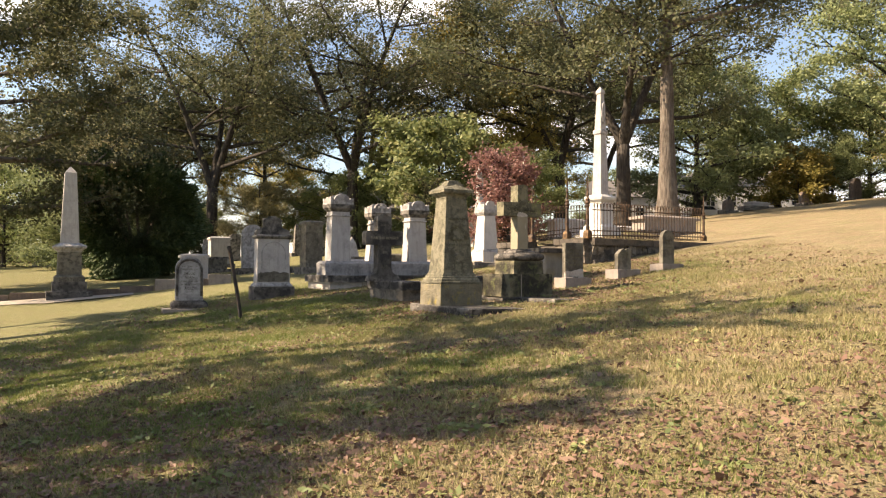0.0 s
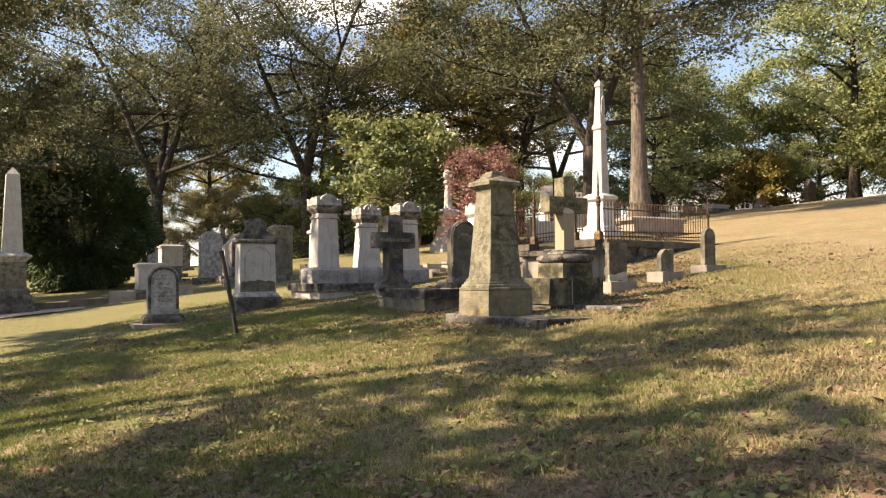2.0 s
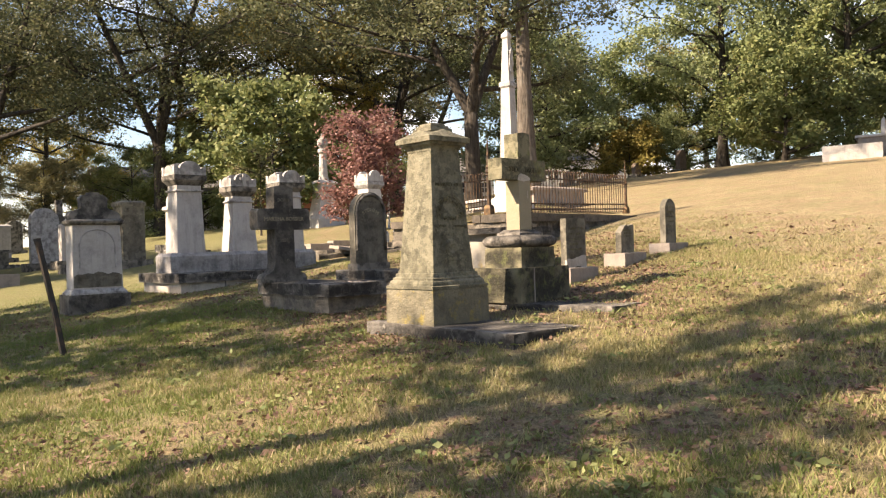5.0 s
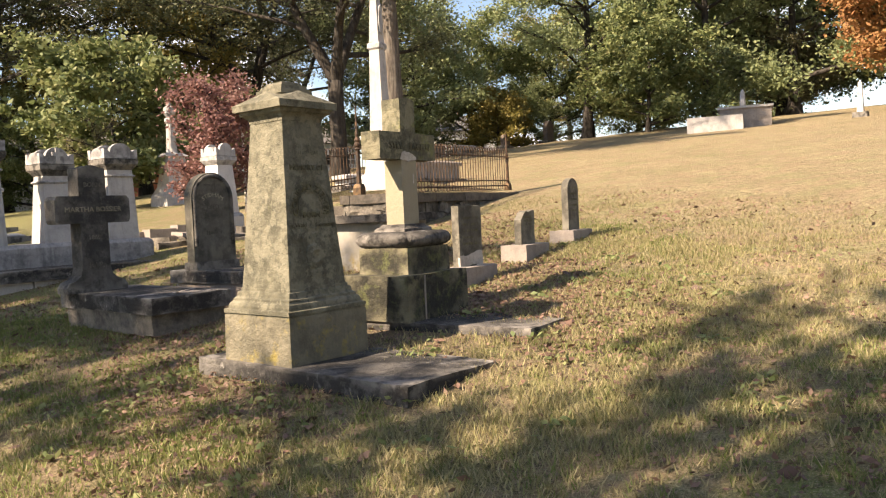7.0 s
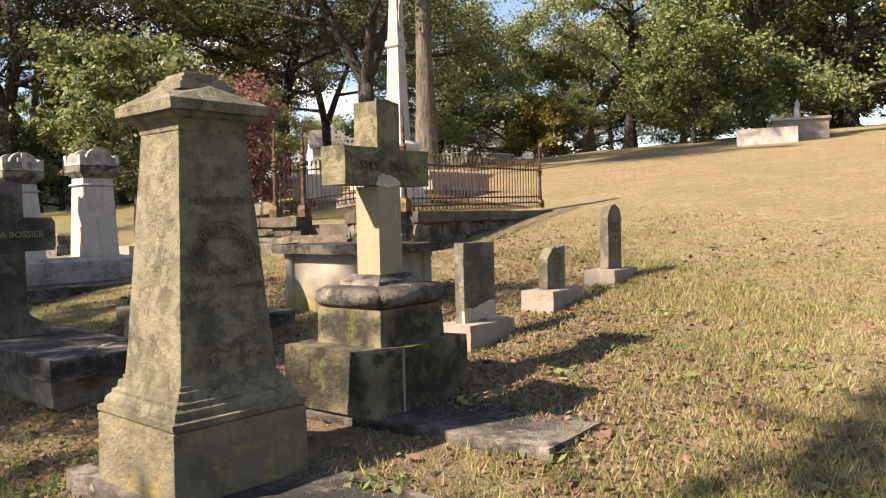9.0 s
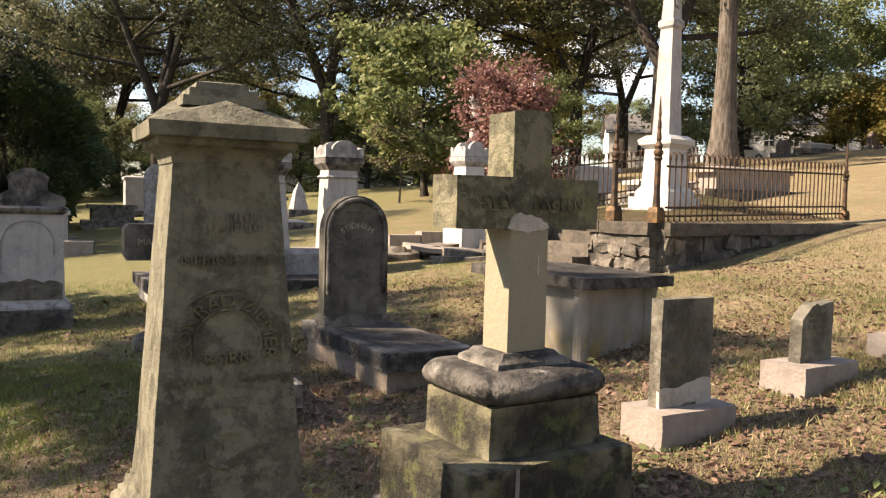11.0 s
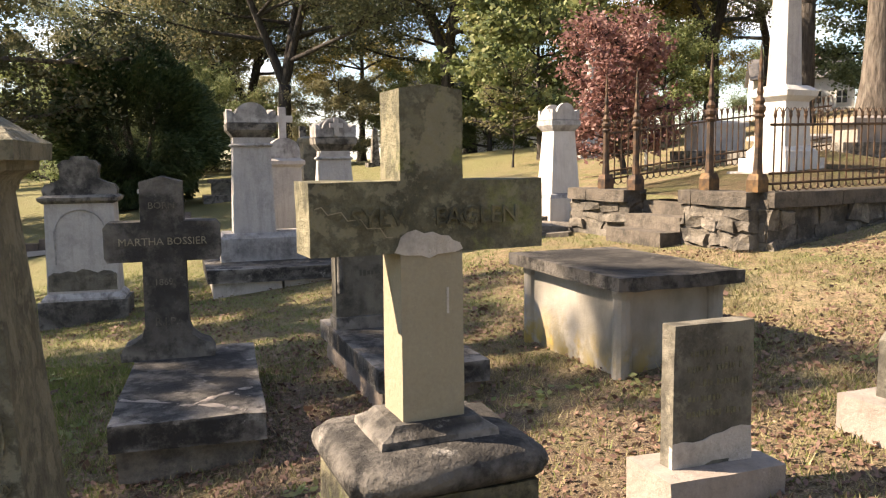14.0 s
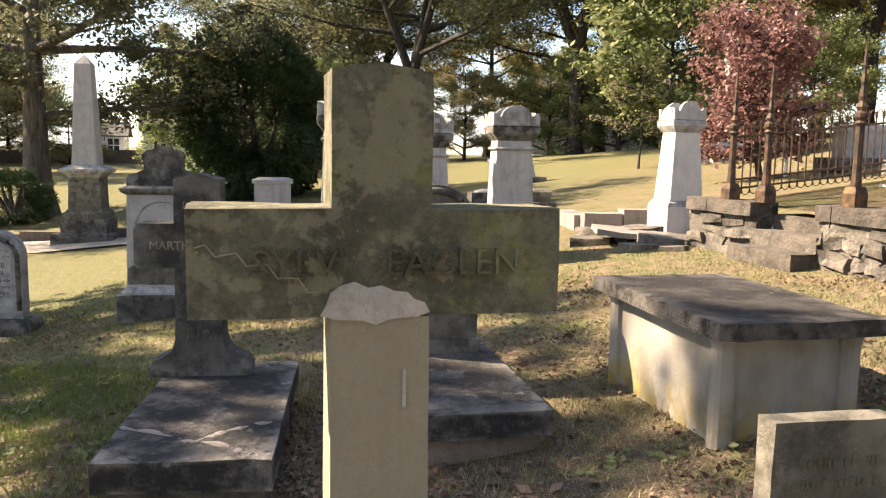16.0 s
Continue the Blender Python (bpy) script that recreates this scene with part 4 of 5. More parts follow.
def family_row():
    """Three capped marble pillars on one long base, on a slab of jointed blocks."""
    m = pose(-3.20, 21.0, 0.62, 0, 0, 36)
    p = thing("plinth", m, "long dark stone plinth on pale jointed blocks", "plinth")
    part("slab", block(1.95, 0.95, 0.42, 0.60, 0, -0.25, 0.008, 0.02, 4), SLABSTONE, p)
    for sx in (-1.42, -0.48, 0.48, 1.42):
        part("stone_block", block(0.455, 0.87, 0.0, 0.42, sx, -0.25, 0.01, 0.015, 2), MORTAR, p)
    part("base", rough_up(soften(loft([(1.72, 0.36, 0.595), (1.72, 0.36, 0.93), (1.66, 0.30, 1.0)]), 0.015), 0.006, 4), MARBLE_DIRTY, p, "sooty joint base")
    for sx, hh, taper, crossed in ((-1.22, 2.80, 0.04, False), (0.0, 2.60, 0.08, True), (1.2, 2.72, 0.05, False)):
        t = thing("capped_pillar", m @ pose(sx, 0.0, 0.995), "white marble pillar with scalloped dark cap", "monument", "three pillars on one base")
        top = hh - 0.995 - 0.42
        part("shaft", rough_up(soften(loft([(0.30, 0.25, 0), (0.30 - taper, 0.25 - taper, top)]), 0.012), 0.004, 3), MARBLE, t)
        w, d = 0.30 - taper, 0.25 - taper
        part("neck", soften(loft([(w + 0.02, d + 0.02, top - 0.14), (w + 0.045, d + 0.045, top - 0.115), (w + 0.02, d + 0.02, top - 0.09)]), 0.006), MARBLE_DIRTY, t)
        part("cornice", soften(loft([(w, d, top - 0.005), (w + 0.05, d + 0.05, top + 0.06), (w + 0.085, d + 0.085, top + 0.10), (w + 0.095, d + 0.095, top + 0.19), (w + 0.04, d + 0.04, top + 0.21)]), 0.008), DARKSTONE, t)
        part("crest", crest(w + 0.085, d + 0.085, top + 0.205, 0.26), MARBLE_DIRTY, t, "scalloped crest with corner ears")
        if crossed:
            part("small_cross", merge(block(0.035, 0.03, top + 0.22, top + 0.47, 0, -d - 0.10, 0.001, 0.006, 0), block(0.10, 0.031, top + 0.335, top + 0.40, 0, -d - 0.10, 0.001, 0.006, 0)), MARBLE, t)
    t = thing("shrine_monument", pose(-4.60, 22.0, 1.0, 0, 0, 36), "slim marble monument with arched top and small cross", "monument")
    part("shaft", rough_up(soften(loft([(0.30, 0.25, 0), (0.27, 0.22, 1.55), (0.33, 0.28, 1.60), (0.33, 0.28, 1.66), (0.24, 0.2, 1.70)]), 0.01), 0.003, 2), MARBLE, t)
    part("arch", soften(outline(arch(0.26, 1.69, 1.80, 0.24, 10), -0.2, 0.2), 0.015, 2), MARBLE_DIRTY, t)
    part("small_cross", merge(block(0.06, 0.05, 2.02, 2.55, 0, 0, 0.001, 0.006, 0), block(0.17, 0.051, 2.30, 2.41, 0, 0, 0.001, 0.006, 0)), MARBLE, t)


def lone_pillar():
    t = thing("capped_pillar", pose(-0.26, 24.0, 1.50, 0, 0, 38), "white marble pillar with scalloped cap standing alone", "monument")
    t.scale = (0.78, 0.78, 1.0)
    part("base", block(0.44, 0.44, 0, 0.46, 0, 0, 0.004, 0.015, 2), WHITEMARBLE, t)
    part("moulding", loft([(0.44, 0.44, 0.455), (0.41, 0.41, 0.52), (0.37, 0.37, 0.55)]), MARBLE_DIRTY, t)
    part("shaft", rough_up(soften(loft([(0.355, 0.355, 0.545), (0.265, 0.265, 1.62)]), 0.01), 0.003, 3), WHITEMARBLE, t)
    part("cornice", soften(loft([(0.265, 0.265, 1.615), (0.31, 0.31, 1.66), (0.36, 0.36, 1.72), (0.36, 0.36, 1.80), (0.28, 0.28, 1.82)]), 0.008), MARBLE_DIRTY, t)
    part("crest", crest(0.34, 0.34, 1.815, 0.26), MARBLE, t, "scalloped crest with corner ears")


tapered_pillar()
latin_cross()
small_tablet(2.09, 13.66, 37, 0.215, 0.66, 1.26, False, False, "upright grey slate headstone with pale mortar foot and base")
small_tablet(3.10, 14.47, 40, 0.18, 0.42, 1.42, False, True, "broken-topped grey headstone on a pale concrete base")
small_tablet(4.05, 15.15, 40, 0.17, 0.70, 1.54, True, False, "narrow round-topped grey headstone on a pale base")
table_tomb()
arched_headstone()
flared_cross()
scroll_tomb()
round_tablet()
tall_obelisk()
family_row()
lone_pillar()


# ---- iron rod ----
rod = thing("iron_rod", pose(-4.34, 13.47, ground_z(-4.34, 13.47)), "dark rusty iron stake leaning in the grass", "stake")
bm = bmesh.new()
limb(bm, [Vector((0, 0, -0.15)), Vector((-0.12, 0.02, 0.55)), Vector((-0.27, 0.04, 1.28)), Vector((-0.30, 0.04, 1.42))], [0.042, 0.04, 0.04, 0.045], 8)
part("stake", bm, IRON_DARK, rod)


# ---- fenced lot with the tall obelisk ----
CORNER = Vector((2.75, 19.76, 0))
U, N = Vector((math.cos(radians(45)), math.sin(radians(45)), 0)), Vector((math.cos(radians(133)), math.sin(radians(133)), 0))
TOP = 2.20                                  # top of the lot's rubble wall


def lot(a, b):
    p = CORNER + U * a + N * b
    return p.x, p.y


def fence_post(x, y, z, scale, label):
    t = thing("fence_post", pose(x, y, z, 0, 0, 45), label, "fence post", "cast-iron posts of the lot")
    part("foot", soften(loft([(0.11, 0.11, 0), (0.11, 0.11, 0.16), (0.085, 0.085, 0.24)]), 0.01), RUST if "rust" in label else IRON, t)
    part("shaft", turned([(0.075, 0.23), (0.06, 0.45), (0.055, 0.95), (0.085, 0.99), (0.06, 1.02), (0.09, 1.06), (0.09, 1.10), (0.05, 1.14)], 10), IRON, t)
    part("finial", turned([(0.055, 1.13), (0.075, 1.18), (0.035, 1.25), (0.05, 1.30), (0.03, 1.42), (0.04, 1.47), (0.022, 1.62), (0.03, 1.66), (0.006, 1.95)], 8), IRON, t)
    t.scale = (scale * 0.88, scale * 0.88, scale)
    return t


def fence_run(a0, b0, a1, b1, z0, z1, label, gap=0.13):
    """Iron railing: three rails, pointed pickets, hoops between every pair."""
    (x0, y0), (x1, y1) = lot(a0, b0), lot(a1, b1)
    ln = math.hypot(x1 - x0, y1 - y0)
    t = thing("iron_fence", pose(x0, y0, z0, 0, 0, math.degrees(math.atan2(y1 - y0, x1 - x0))), label, "fence")
    rise = (z1 - z0) / ln
    for h in (0.10, 0.22, 0.78):
        bm = bmesh.new()
        limb(bm, [Vector((0, 0, h)), Vector((ln, 0, h + rise * ln))], [0.016, 0.016], 6)
        part("rail", bm, IRON, t)
    n = int(ln / gap)
    bm = bmesh.new()
    limb(bm, [Vector((0, 0, 0.02)), Vector((0, 0, 0.86))], [0.011, 0.011], 5)
    limb(bm, [Vector((0, 0, 0.85)), Vector((0, 0, 0.89)), Vector((0, 0, 0.98))], [0.012, 0.024, 0.003], 5)
    first = part("picket", bm, IRON, t)
    hoop = bmesh.new()
    limb(hoop, [Vector((gap * (0.5 - 0.5 * math.cos(math.pi * k / 8)), 0, 0.10 - 0.09 * math.sin(math.pi * k / 8))) for k in range(9)], [0.008] * 9, 4)
    hoop1 = part("hoop", hoop, IRON, t)
    arc = bmesh.new()
    limb(arc, [Vector((gap * (0.5 - 0.5 * math.cos(math.pi * k / 8)), 0, 0.80 + 0.18 * math.sin(math.pi * k / 8))) for k in range(9)], [0.007] * 9, 4)
    arc1 = part("hoop", arc, IRON, t)
    for k in range(n):
        for src in (first, hoop1, arc1):
            ob = src if k == 0 else src.copy()
            if k:
                scene.collection.objects.link(ob)
            ob.matrix_local = pose(gap * (k + 0.5), 0, rise * gap * (k + 0.5))
    return t


def rubble_wall(a0, b0, a1, b1, z_top, label, thick=0.32, seed=1, tall=None):
    """Dry rubble: uneven stones in courses under a coping."""
    rnd = random.Random(seed)
    (x0, y0), (x1, y1) = lot(a0, b0), lot(a1, b1)
    ln = math.hypot(x1 - x0, y1 - y0)
    t = thing("rubble_wall", pose(x0, y0, z_top, 0, 0, math.degrees(math.atan2(y1 - y0, x1 - x0))), label, "wall")
    part("core", block(ln / 2, thick / 2 - 0.03, -0.9, -0.12, ln / 2, 0, 0.01, 0.01, 0), RUBBLE, t)
    x = 0.0
    while x < ln:
        w = min(rnd.uniform(0.7, 1.5), ln - x + 0.02)
        part("coping_stone", block(w / 2 - 0.008, thick / 2 + 0.045, -0.17, 0.0, x + w / 2, 0, 0.012, 0.02, 2), COPING, t)
        x += w
    z = -0.175
    while z > -0.85:
        h = rnd.uniform(0.10, 0.22)
        x = -0.02
        while x < ln:
            w = rnd.uniform(0.16, 0.56)
            if x + w > ln:
                w = ln - x + 0.02
            st1 = part("stone", rough_up(block(w / 2 - 0.008, thick / 2 + rnd.uniform(-0.04, 0.05), z - h + 0.008 - rnd.uniform(0, 0.05), z - 0.008 + rnd.uniform(-0.04, 0.01), x + w / 2, 0, 0.02, 0.04, 1), 0.05), RUBBLE, t)
            st1.matrix_local = pose(x + w / 2, 0, z - h / 2) @ pose(0, 0, 0, rnd.uniform(-4, 4), rnd.uniform(-8, 8), rnd.uniform(-5, 5)) @ pose(-x - w / 2, 0, h / 2 - z)
            x += w
        z -= h
    return t


(ax, ay) = lot(0, 0)
rubble_wall(0.0, 0.0, 0.0, 1.10, TOP + 0.04, "low rubble stone wall under heavy coping by steps", seed=3)
rubble_wall(0.0, 2.20, 0.0, 3.55, TOP, "tumbled rubble stone wall end beside the steps", seed=4)
rubble_wall(0.0, 0.0, 5.4, 0.0, TOP + 0.04, "long rubble stone wall sinking into the slope", seed=5)
st = thing("steps", pose(*lot(0.0, 1.65), 1.50, 0, 0, 133), "three worn stone steps between the wall ends", "steps")
for k, (d, h) in enumerate(((0.26, 0.20), (-0.06, 0.38), (-0.38, 0.56))):
    part("step", block(0.55, 0.24, -0.2, h, 0, d, 0.008, 0.015, 3), COPING, st)
terrace = bmesh.new()
vs = [terrace.verts.new((*lot(a, b), TOP + h)) for a, b, h in ((0.1, 0.1, -0.06), (5.2, 0.1, 0.1), (5.2, 3.1, 0.55), (0.1, 3.1, -0.06))]
terrace.faces.new(vs)
bmesh.ops.solidify(terrace, geom=terrace.faces[:], thickness=0.3)
tagged(part("lot_lawn", terrace, LAWN, None), "raised patch of dry grass inside the fenced lot", "ground", kind="structure")
for b in (0.04, 0.80):
    fence_post(*lot(0.0, b), TOP + 0.04, 0.88, "rusted cast-iron gate post with orange foot")
for b in (2.2, 2.88):
    fence_post(*lot(0.0, b), TOP, 0.86, "dark cast-iron gate post with tall finial")
fence_post(*lot(5.2, 0.0), TOP + 0.10, 0.72, "rusted end post of the iron fence")
fence_run(0.15, 0.0, 5.15, 0.0, TOP + 0.03, TOP + 0.12, "rusty iron picket fence along the wall")
fence_run(0.1, 3.05, 5.2, 3.05, TOP + 0.02, TOP + 0.55, "rusty iron picket fence behind the gate")

o = thing("obelisk", pose(lot(2.6, 2.15)[0] + 0.18, lot(2.6, 2.15)[1], TOP - 0.02, 0, 0, 45), "tall white marble obelisk with draped top inside iron fence", "obelisk")
o.scale = (0.84, 0.84, 1.0)
part("step", block(0.66, 0.66, 0, 0.24, 0, 0, 0.006, 0.02, 2), MARBLE_DIRTY, o)
part("step", block(0.52, 0.52, 0.235, 0.44, 0, 0, 0.005, 0.02, 2), WHITEMARBLE, o)
part("pedestal", soften(loft([(0.43, 0.43, 0.435), (0.43, 0.43, 0.54), (0.34, 0.34, 0.62), (0.305, 0.305, 1.28), (0.40, 0.40, 1.36), (0.42, 0.42, 1.44), (0.30, 0.30, 1.52)]), 0.01), WHITEMARBLE, o)
part("shaft", rough_up(soften(loft([(0.21, 0.21, 1.51), (0.15, 0.15, 3.38)]), 0.01), 0.003, 3), MARBLE, o)
part("band", soften(loft([(0.155, 0.155, 3.37), (0.19, 0.19, 3.41), (0.19, 0.19, 3.50), (0.15, 0.15, 3.54)]), 0.006), MARBLE_DIRTY, o)
part("upper_shaft", rough_up(soften(loft([(0.145, 0.145, 3.53), (0.09, 0.09, 4.62), (0.12, 0.12, 4.66), (0.11, 0.11, 4.74), (0.01, 0.01, 4.86)]), 0.01), 0.004, 3), MARBLE, o)
part("drape", rough_up(outline([(-0.08, 3.75), (0.06, 3.70), (0.10, 3.95), (0.07, 4.25), (0.02, 4.40), (-0.06, 4.3), (-0.10, 4.0)], -0.165, -0.09), 0.02, 3), MARBLE_DIRTY, o, "carved hanging drape")


# ---- stones and low walls about the place ----
def rock(x, y, w, d, h, turn, label, material=None, up=0.0):
    t = thing("stone_slab", pose(x, y, ground_z(x, y) - 0.04 + up, random.uniform(-5, 5), random.uniform(-6, 6), turn), label, "stone")
    part("stone", rough_up(block(w / 2, d / 2, 0, h, 0, 0, 0.02, 0.03, 2), 0.015), material or RUBBLE, t)


for x, y, w, d, h, a in ((-0.10, 22.6, 0.9, 0.6, 0.16, 20), (-0.75, 23.2, 0.8, 0.5, 0.22, 60), (-1.3, 22.8, 0.6, 0.5, 0.14, 10), (0.25, 23.3, 0.7, 0.4, 0.2, 100),
                         (-0.4, 22.1, 0.5, 0.35, 0.12, 45), (0.5, 22.7, 0.5, 0.4, 0.25, 15), (-1.5, 23.6, 0.5, 0.4, 0.18, 75), (0.1, 21.9, 0.35, 0.3, 0.1, 0)):
    rock(x, y, w, d, h, a, "broken grey stone slab tumbled beside the wall")
rock(-0.75, 22.75, 1.0, 0.55, 0.08, 25, "pale flat slab on tumbled stones", CONCRETE, 0.16)


def coping(x0, y0, x1, y1, n, label, material, w=0.22, h=0.24):
    t = thing("coping_kerb", pose(0, 0, 0), label, "kerb")
    ln = math.hypot(x1 - x0, y1 - y0) / n
    a = math.degrees(math.atan2(y1 - y0, x1 - x0))
    for k in range(n):
        f = (k + 0.5) / n
        x, y = x0 + (x1 - x0) * f, y0 + (y1 - y0) * f
        ob = part("kerb_stone", block(ln / 2 - 0.012, w / 2, -0.1, h, 0, 0, 0.006, 0.015, 1), material, t)
        ob.matrix_local = pose(x, y, ground_z(x, y), 0, 0, a)


coping(-1.9, 24.2, -0.75, 25.0, 2, "pale low kerb round a grave plot", CONCRETE, 0.3, 0.28)
coping(-1.9, 24.3, -2.6, 25.4, 2, "pale low kerb of a grave plot", CONCRETE, 0.3, 0.25)
coping(-19.5, 23.6, -10.8, 27.9, 8, "low brown stone kerb round the obelisk lot", BROWNSTONE)
coping(-10.8, 27.9, -13.2, 31.4, 3, "low brown stone kerb of the obelisk lot", BROWNSTONE)
for x, y in ((-12.6, 27.1), (-10.9, 28.0)):
    t = thing("kerb_block", set_down(x, y, 26, 0.05), "pale squared corner block of a kerb", "kerb")
    part("block", block(0.42, 0.26, 0, 0.42, 0, 0, 0.006, 0.02, 1), CONCRETE, t)
t = thing("lot_gravel", pose(0, 0, 0), "pale sandy ground inside the kerbed lot", "ground", kind="structure")
bm = bmesh.new()
bm.faces.new([bm.verts.new((x, y, ground_z(x, y) + 0.03)) for x, y in ((-19.4, 22.6), (-15.0, 23.4), (-13.0, 25.4), (-13.5, 26.2), (-19.4, 23.4))])
part("gravel", bm, PATHSTONE, t)


def far_stone(x, y, w, d, h, kind, label, material, turn=36):
    """A gravestone farther off: base, body and head."""
    t = thing("gravestone", set_down(x, y, turn, 0.1), label, "gravestone", "older gravestones farther off")
    part("base", block(w * 0.72, d * 0.8, 0, 0.32, 0, 0, 0.006, 0.015, 1), DARKSTONE, t)
    if kind == "tablet":
        part("tablet", rough_up(soften(outline(arch(w / 2, 0.31, h - w / 2 + 0.1), -d / 3, d / 3), 0.015, 2), 0.004), material, t)
    elif kind == "scroll":
        pts = [(-w / 2, 0.31), (w / 2, 0.31), (w / 2, h * 0.8), (w * 0.36, h * 0.84), (w * 0.2, h * 0.95), (0, h + 0.1), (-w * 0.2, h * 0.95), (-w * 0.36, h * 0.84), (-w / 2, h * 0.8)]
        part("tablet", rough_up(soften(outline(pts, -d / 3, d / 3), 0.015, 2), 0.004), material, t)
    elif kind == "block":
        part("body", block(w / 2, d / 2, 0.31, h, 0, 0, 0.006, 0.02, 2), material, t)
        part("cap", soften(loft([(w * 0.56, d * 0.56, h - 0.005), (w * 0.56, d * 0.56, h + 0.1), (w * 0.4, d * 0.4, h + 0.16)]), 0.01), material, t)
    elif kind == "obelisk":
        part("shaft", soften(loft([(w * 0.36, w * 0.36, 0.31), (w * 0.2, w * 0.2, h), (0.01, 0.01, h + w * 0.4)]), 0.01), material, t)
    elif kind == "cross":
        part("cross", soften(outline([(-w * 0.16, 0.31), (w * 0.16, 0.31), (w * 0.14, h * 0.6), (w / 2, h * 0.6), (w / 2, h * 0.78), (w * 0.14, h * 0.78), (w * 0.14, h + 0.1), (-w * 0.14, h + 0.1), (-w * 0.14, h * 0.78), (-w / 2, h * 0.78), (-w / 2, h * 0.6), (-w * 0.14, h * 0.6)], -d / 4, d / 4), 0.01), material, t)
    elif kind == "chest":
        part("chest", block(w / 2, d / 2, 0.25, h, 0, 0, 0.006, 0.01, 1), material, t)
        part("lid", block(w * 0.58, d * 0.56, h - 0.005, h + 0.12, 0, 0, 0.006, 0.01, 1), DARKSTONE, t)
    return t


for row in ((-12.4, 29.0, 1.0, 0.6, 1.15, "block", "pale marble block gravestone with a cap", MARBLE),
            (-12.2, 35.0, 1.0, 0.5, 2.3, "tablet", "tall round-headed grey marble gravestone", MARBLE_DIRTY),
            (-10.6, 33.5, 1.05, 0.5, 2.0, "scroll", "white marble gravestone with scrolled head", MARBLE),
            (-13.0, 39.0, 0.9, 0.5, 2.6, "cross", "dark narrow cross on a base", DARKSTONE),
            (-16.8, 42.0, 1.1, 0.7, 1.7, "block", "pale squared gravestone on a step", MARBLE),
            (-15.3, 37.3, 1.5, 0.9, 0.8, "chest", "low stone table tomb in the grass", GREYTABLET),
            (-7.9, 37.3, 0.8, 0.8, 1.0, "obelisk", "small white marble obelisk", MARBLE),
            (-4.0, 27.9, 0.42, 0.42, 0.45, "block", "small weathered stump of a gravestone", GREYTABLET),
            (-9.6, 31.0, 0.9, 0.5, 1.9, "tablet", "dark round-headed gravestone in the grass", DARKSTONE),
            (-7.6, 29.2, 0.7, 0.7, 2.0, "block", "slim pale pillar gravestone behind the marble row", GREYTABLET),
            (-19.5, 51.0, 0.8, 0.5, 1.9, "tablet", "grey gravestone under the trees", DARKSTONE),
            (-16.0, 54.0, 0.7, 0.5, 2.2, "obelisk", "small dark obelisk under the trees", DARKSTONE),
            (-13.5, 51.0, 0.7, 0.5, 1.6, "tablet", "dark gravestone under the trees", DARKSTONE),
            (-23.5, 56.0, 0.9, 0.5, 1.7, "tablet", "pale gravestone under the trees", MARBLE_DIRTY),
            (-6.3, 31.0, 1.1, 0.4, 0.25, "block", "fallen pale gravestone lying in grass", MARBLE),
            (-30.0, 52.0, 0.9, 0.5, 1.5, "tablet", "dark gravestone on the far lawn", DARKSTONE),
            (-33.0, 50.0, 0.9, 0.5, 1.4, "tablet", "grey gravestone on the far lawn", GREYTABLET),
            (29.8, 36.4, 0.42, 0.4, 1.7, "obelisk", "slim white marker on the hilltop", MARBLE),
            (28.6, 43.5, 0.5, 0.5, 2.0, "obelisk", "white pointed marker on the hilltop", MARBLE),
            (15.0, 58.0, 0.9, 0.5, 1.0, "tablet", "brown gravestone at the top of the hill", BROWNSTONE),
            (17.5, 60.0, 1.8, 0.8, 0.5, "block", "low white gravestone at the top of the hill", MARBLE),
            (21.5, 62.0, 0.8, 0.5, 1.1, "tablet", "brown gravestone under the trees", BROWNSTONE),
            (26.0, 64.0, 1.0, 0.6, 1.8, "tablet", "brown gravestone under the trees", BROWNSTONE),
            (4.6, 31.0, 2.6, 0.6, 0.55, "block", "long low white coping stone behind the fence", MARBLE),
            (6.3, 30.3, 2.7, 0.7, 0.75, "block", "long low pale tomb behind the fence", CONCRETE),
            (2.6, 34.0, 1.6, 0.6, 1.0, "block", "white marble tomb behind the fence", MARBLE)):
    far_stone(*row)

t = thing("urn_monument", set_down(-1.83, 41.8, 30, 0.15), "tall white marble column on a flaring pedestal", "monument")
part("pedestal", rough_up(soften(loft([(0.75, 0.75, 0), (0.72, 0.72, 0.5), (0.52, 0.52, 0.9), (0.42, 0.42, 1.5), (0.40, 0.40, 2.1), (0.5, 0.5, 2.2), (0.34, 0.34, 2.35)]), 0.02), 0.01), MARBLE, t)
part("column", turned([(0.28, 2.3), (0.22, 2.5), (0.17, 3.6), (0.25, 3.7), (0.22, 3.85)], 12), MARBLE, t)
part("urn", turned([(0.10, 3.83), (0.26, 4.05), (0.24, 4.3), (0.10, 4.4), (0.05, 4.6)], 12), MARBLE_DIRTY, t)
t = thing("flagpole", set_down(0.75, 33.2, 0, 0.2), "thin white-painted metal pole", "pole")
part("pole", turned([(0.05, 0), (0.045, 2), (0.035, 4.4)], 10), WHITE, t)
part("cap", turned([(0.05, 4.38), (0.055, 4.43), (0.02, 4.48)], 10), WHITE, t)
t = thing("burial_vault", set_down(26.0, 42.4, -38, 0.2), "low white stone vault dug into the hilltop", "vault")
part("front_wall", block(1.4, 0.3, 0, 0.85, 0, -0.9, 0.01, 0.03, 2), MARBLE, t)
part("chamber", block(1.3, 1.0, 0, 1.3, 1.5, 1.2, 0.01, 0.03, 2), CONCRETE, t)
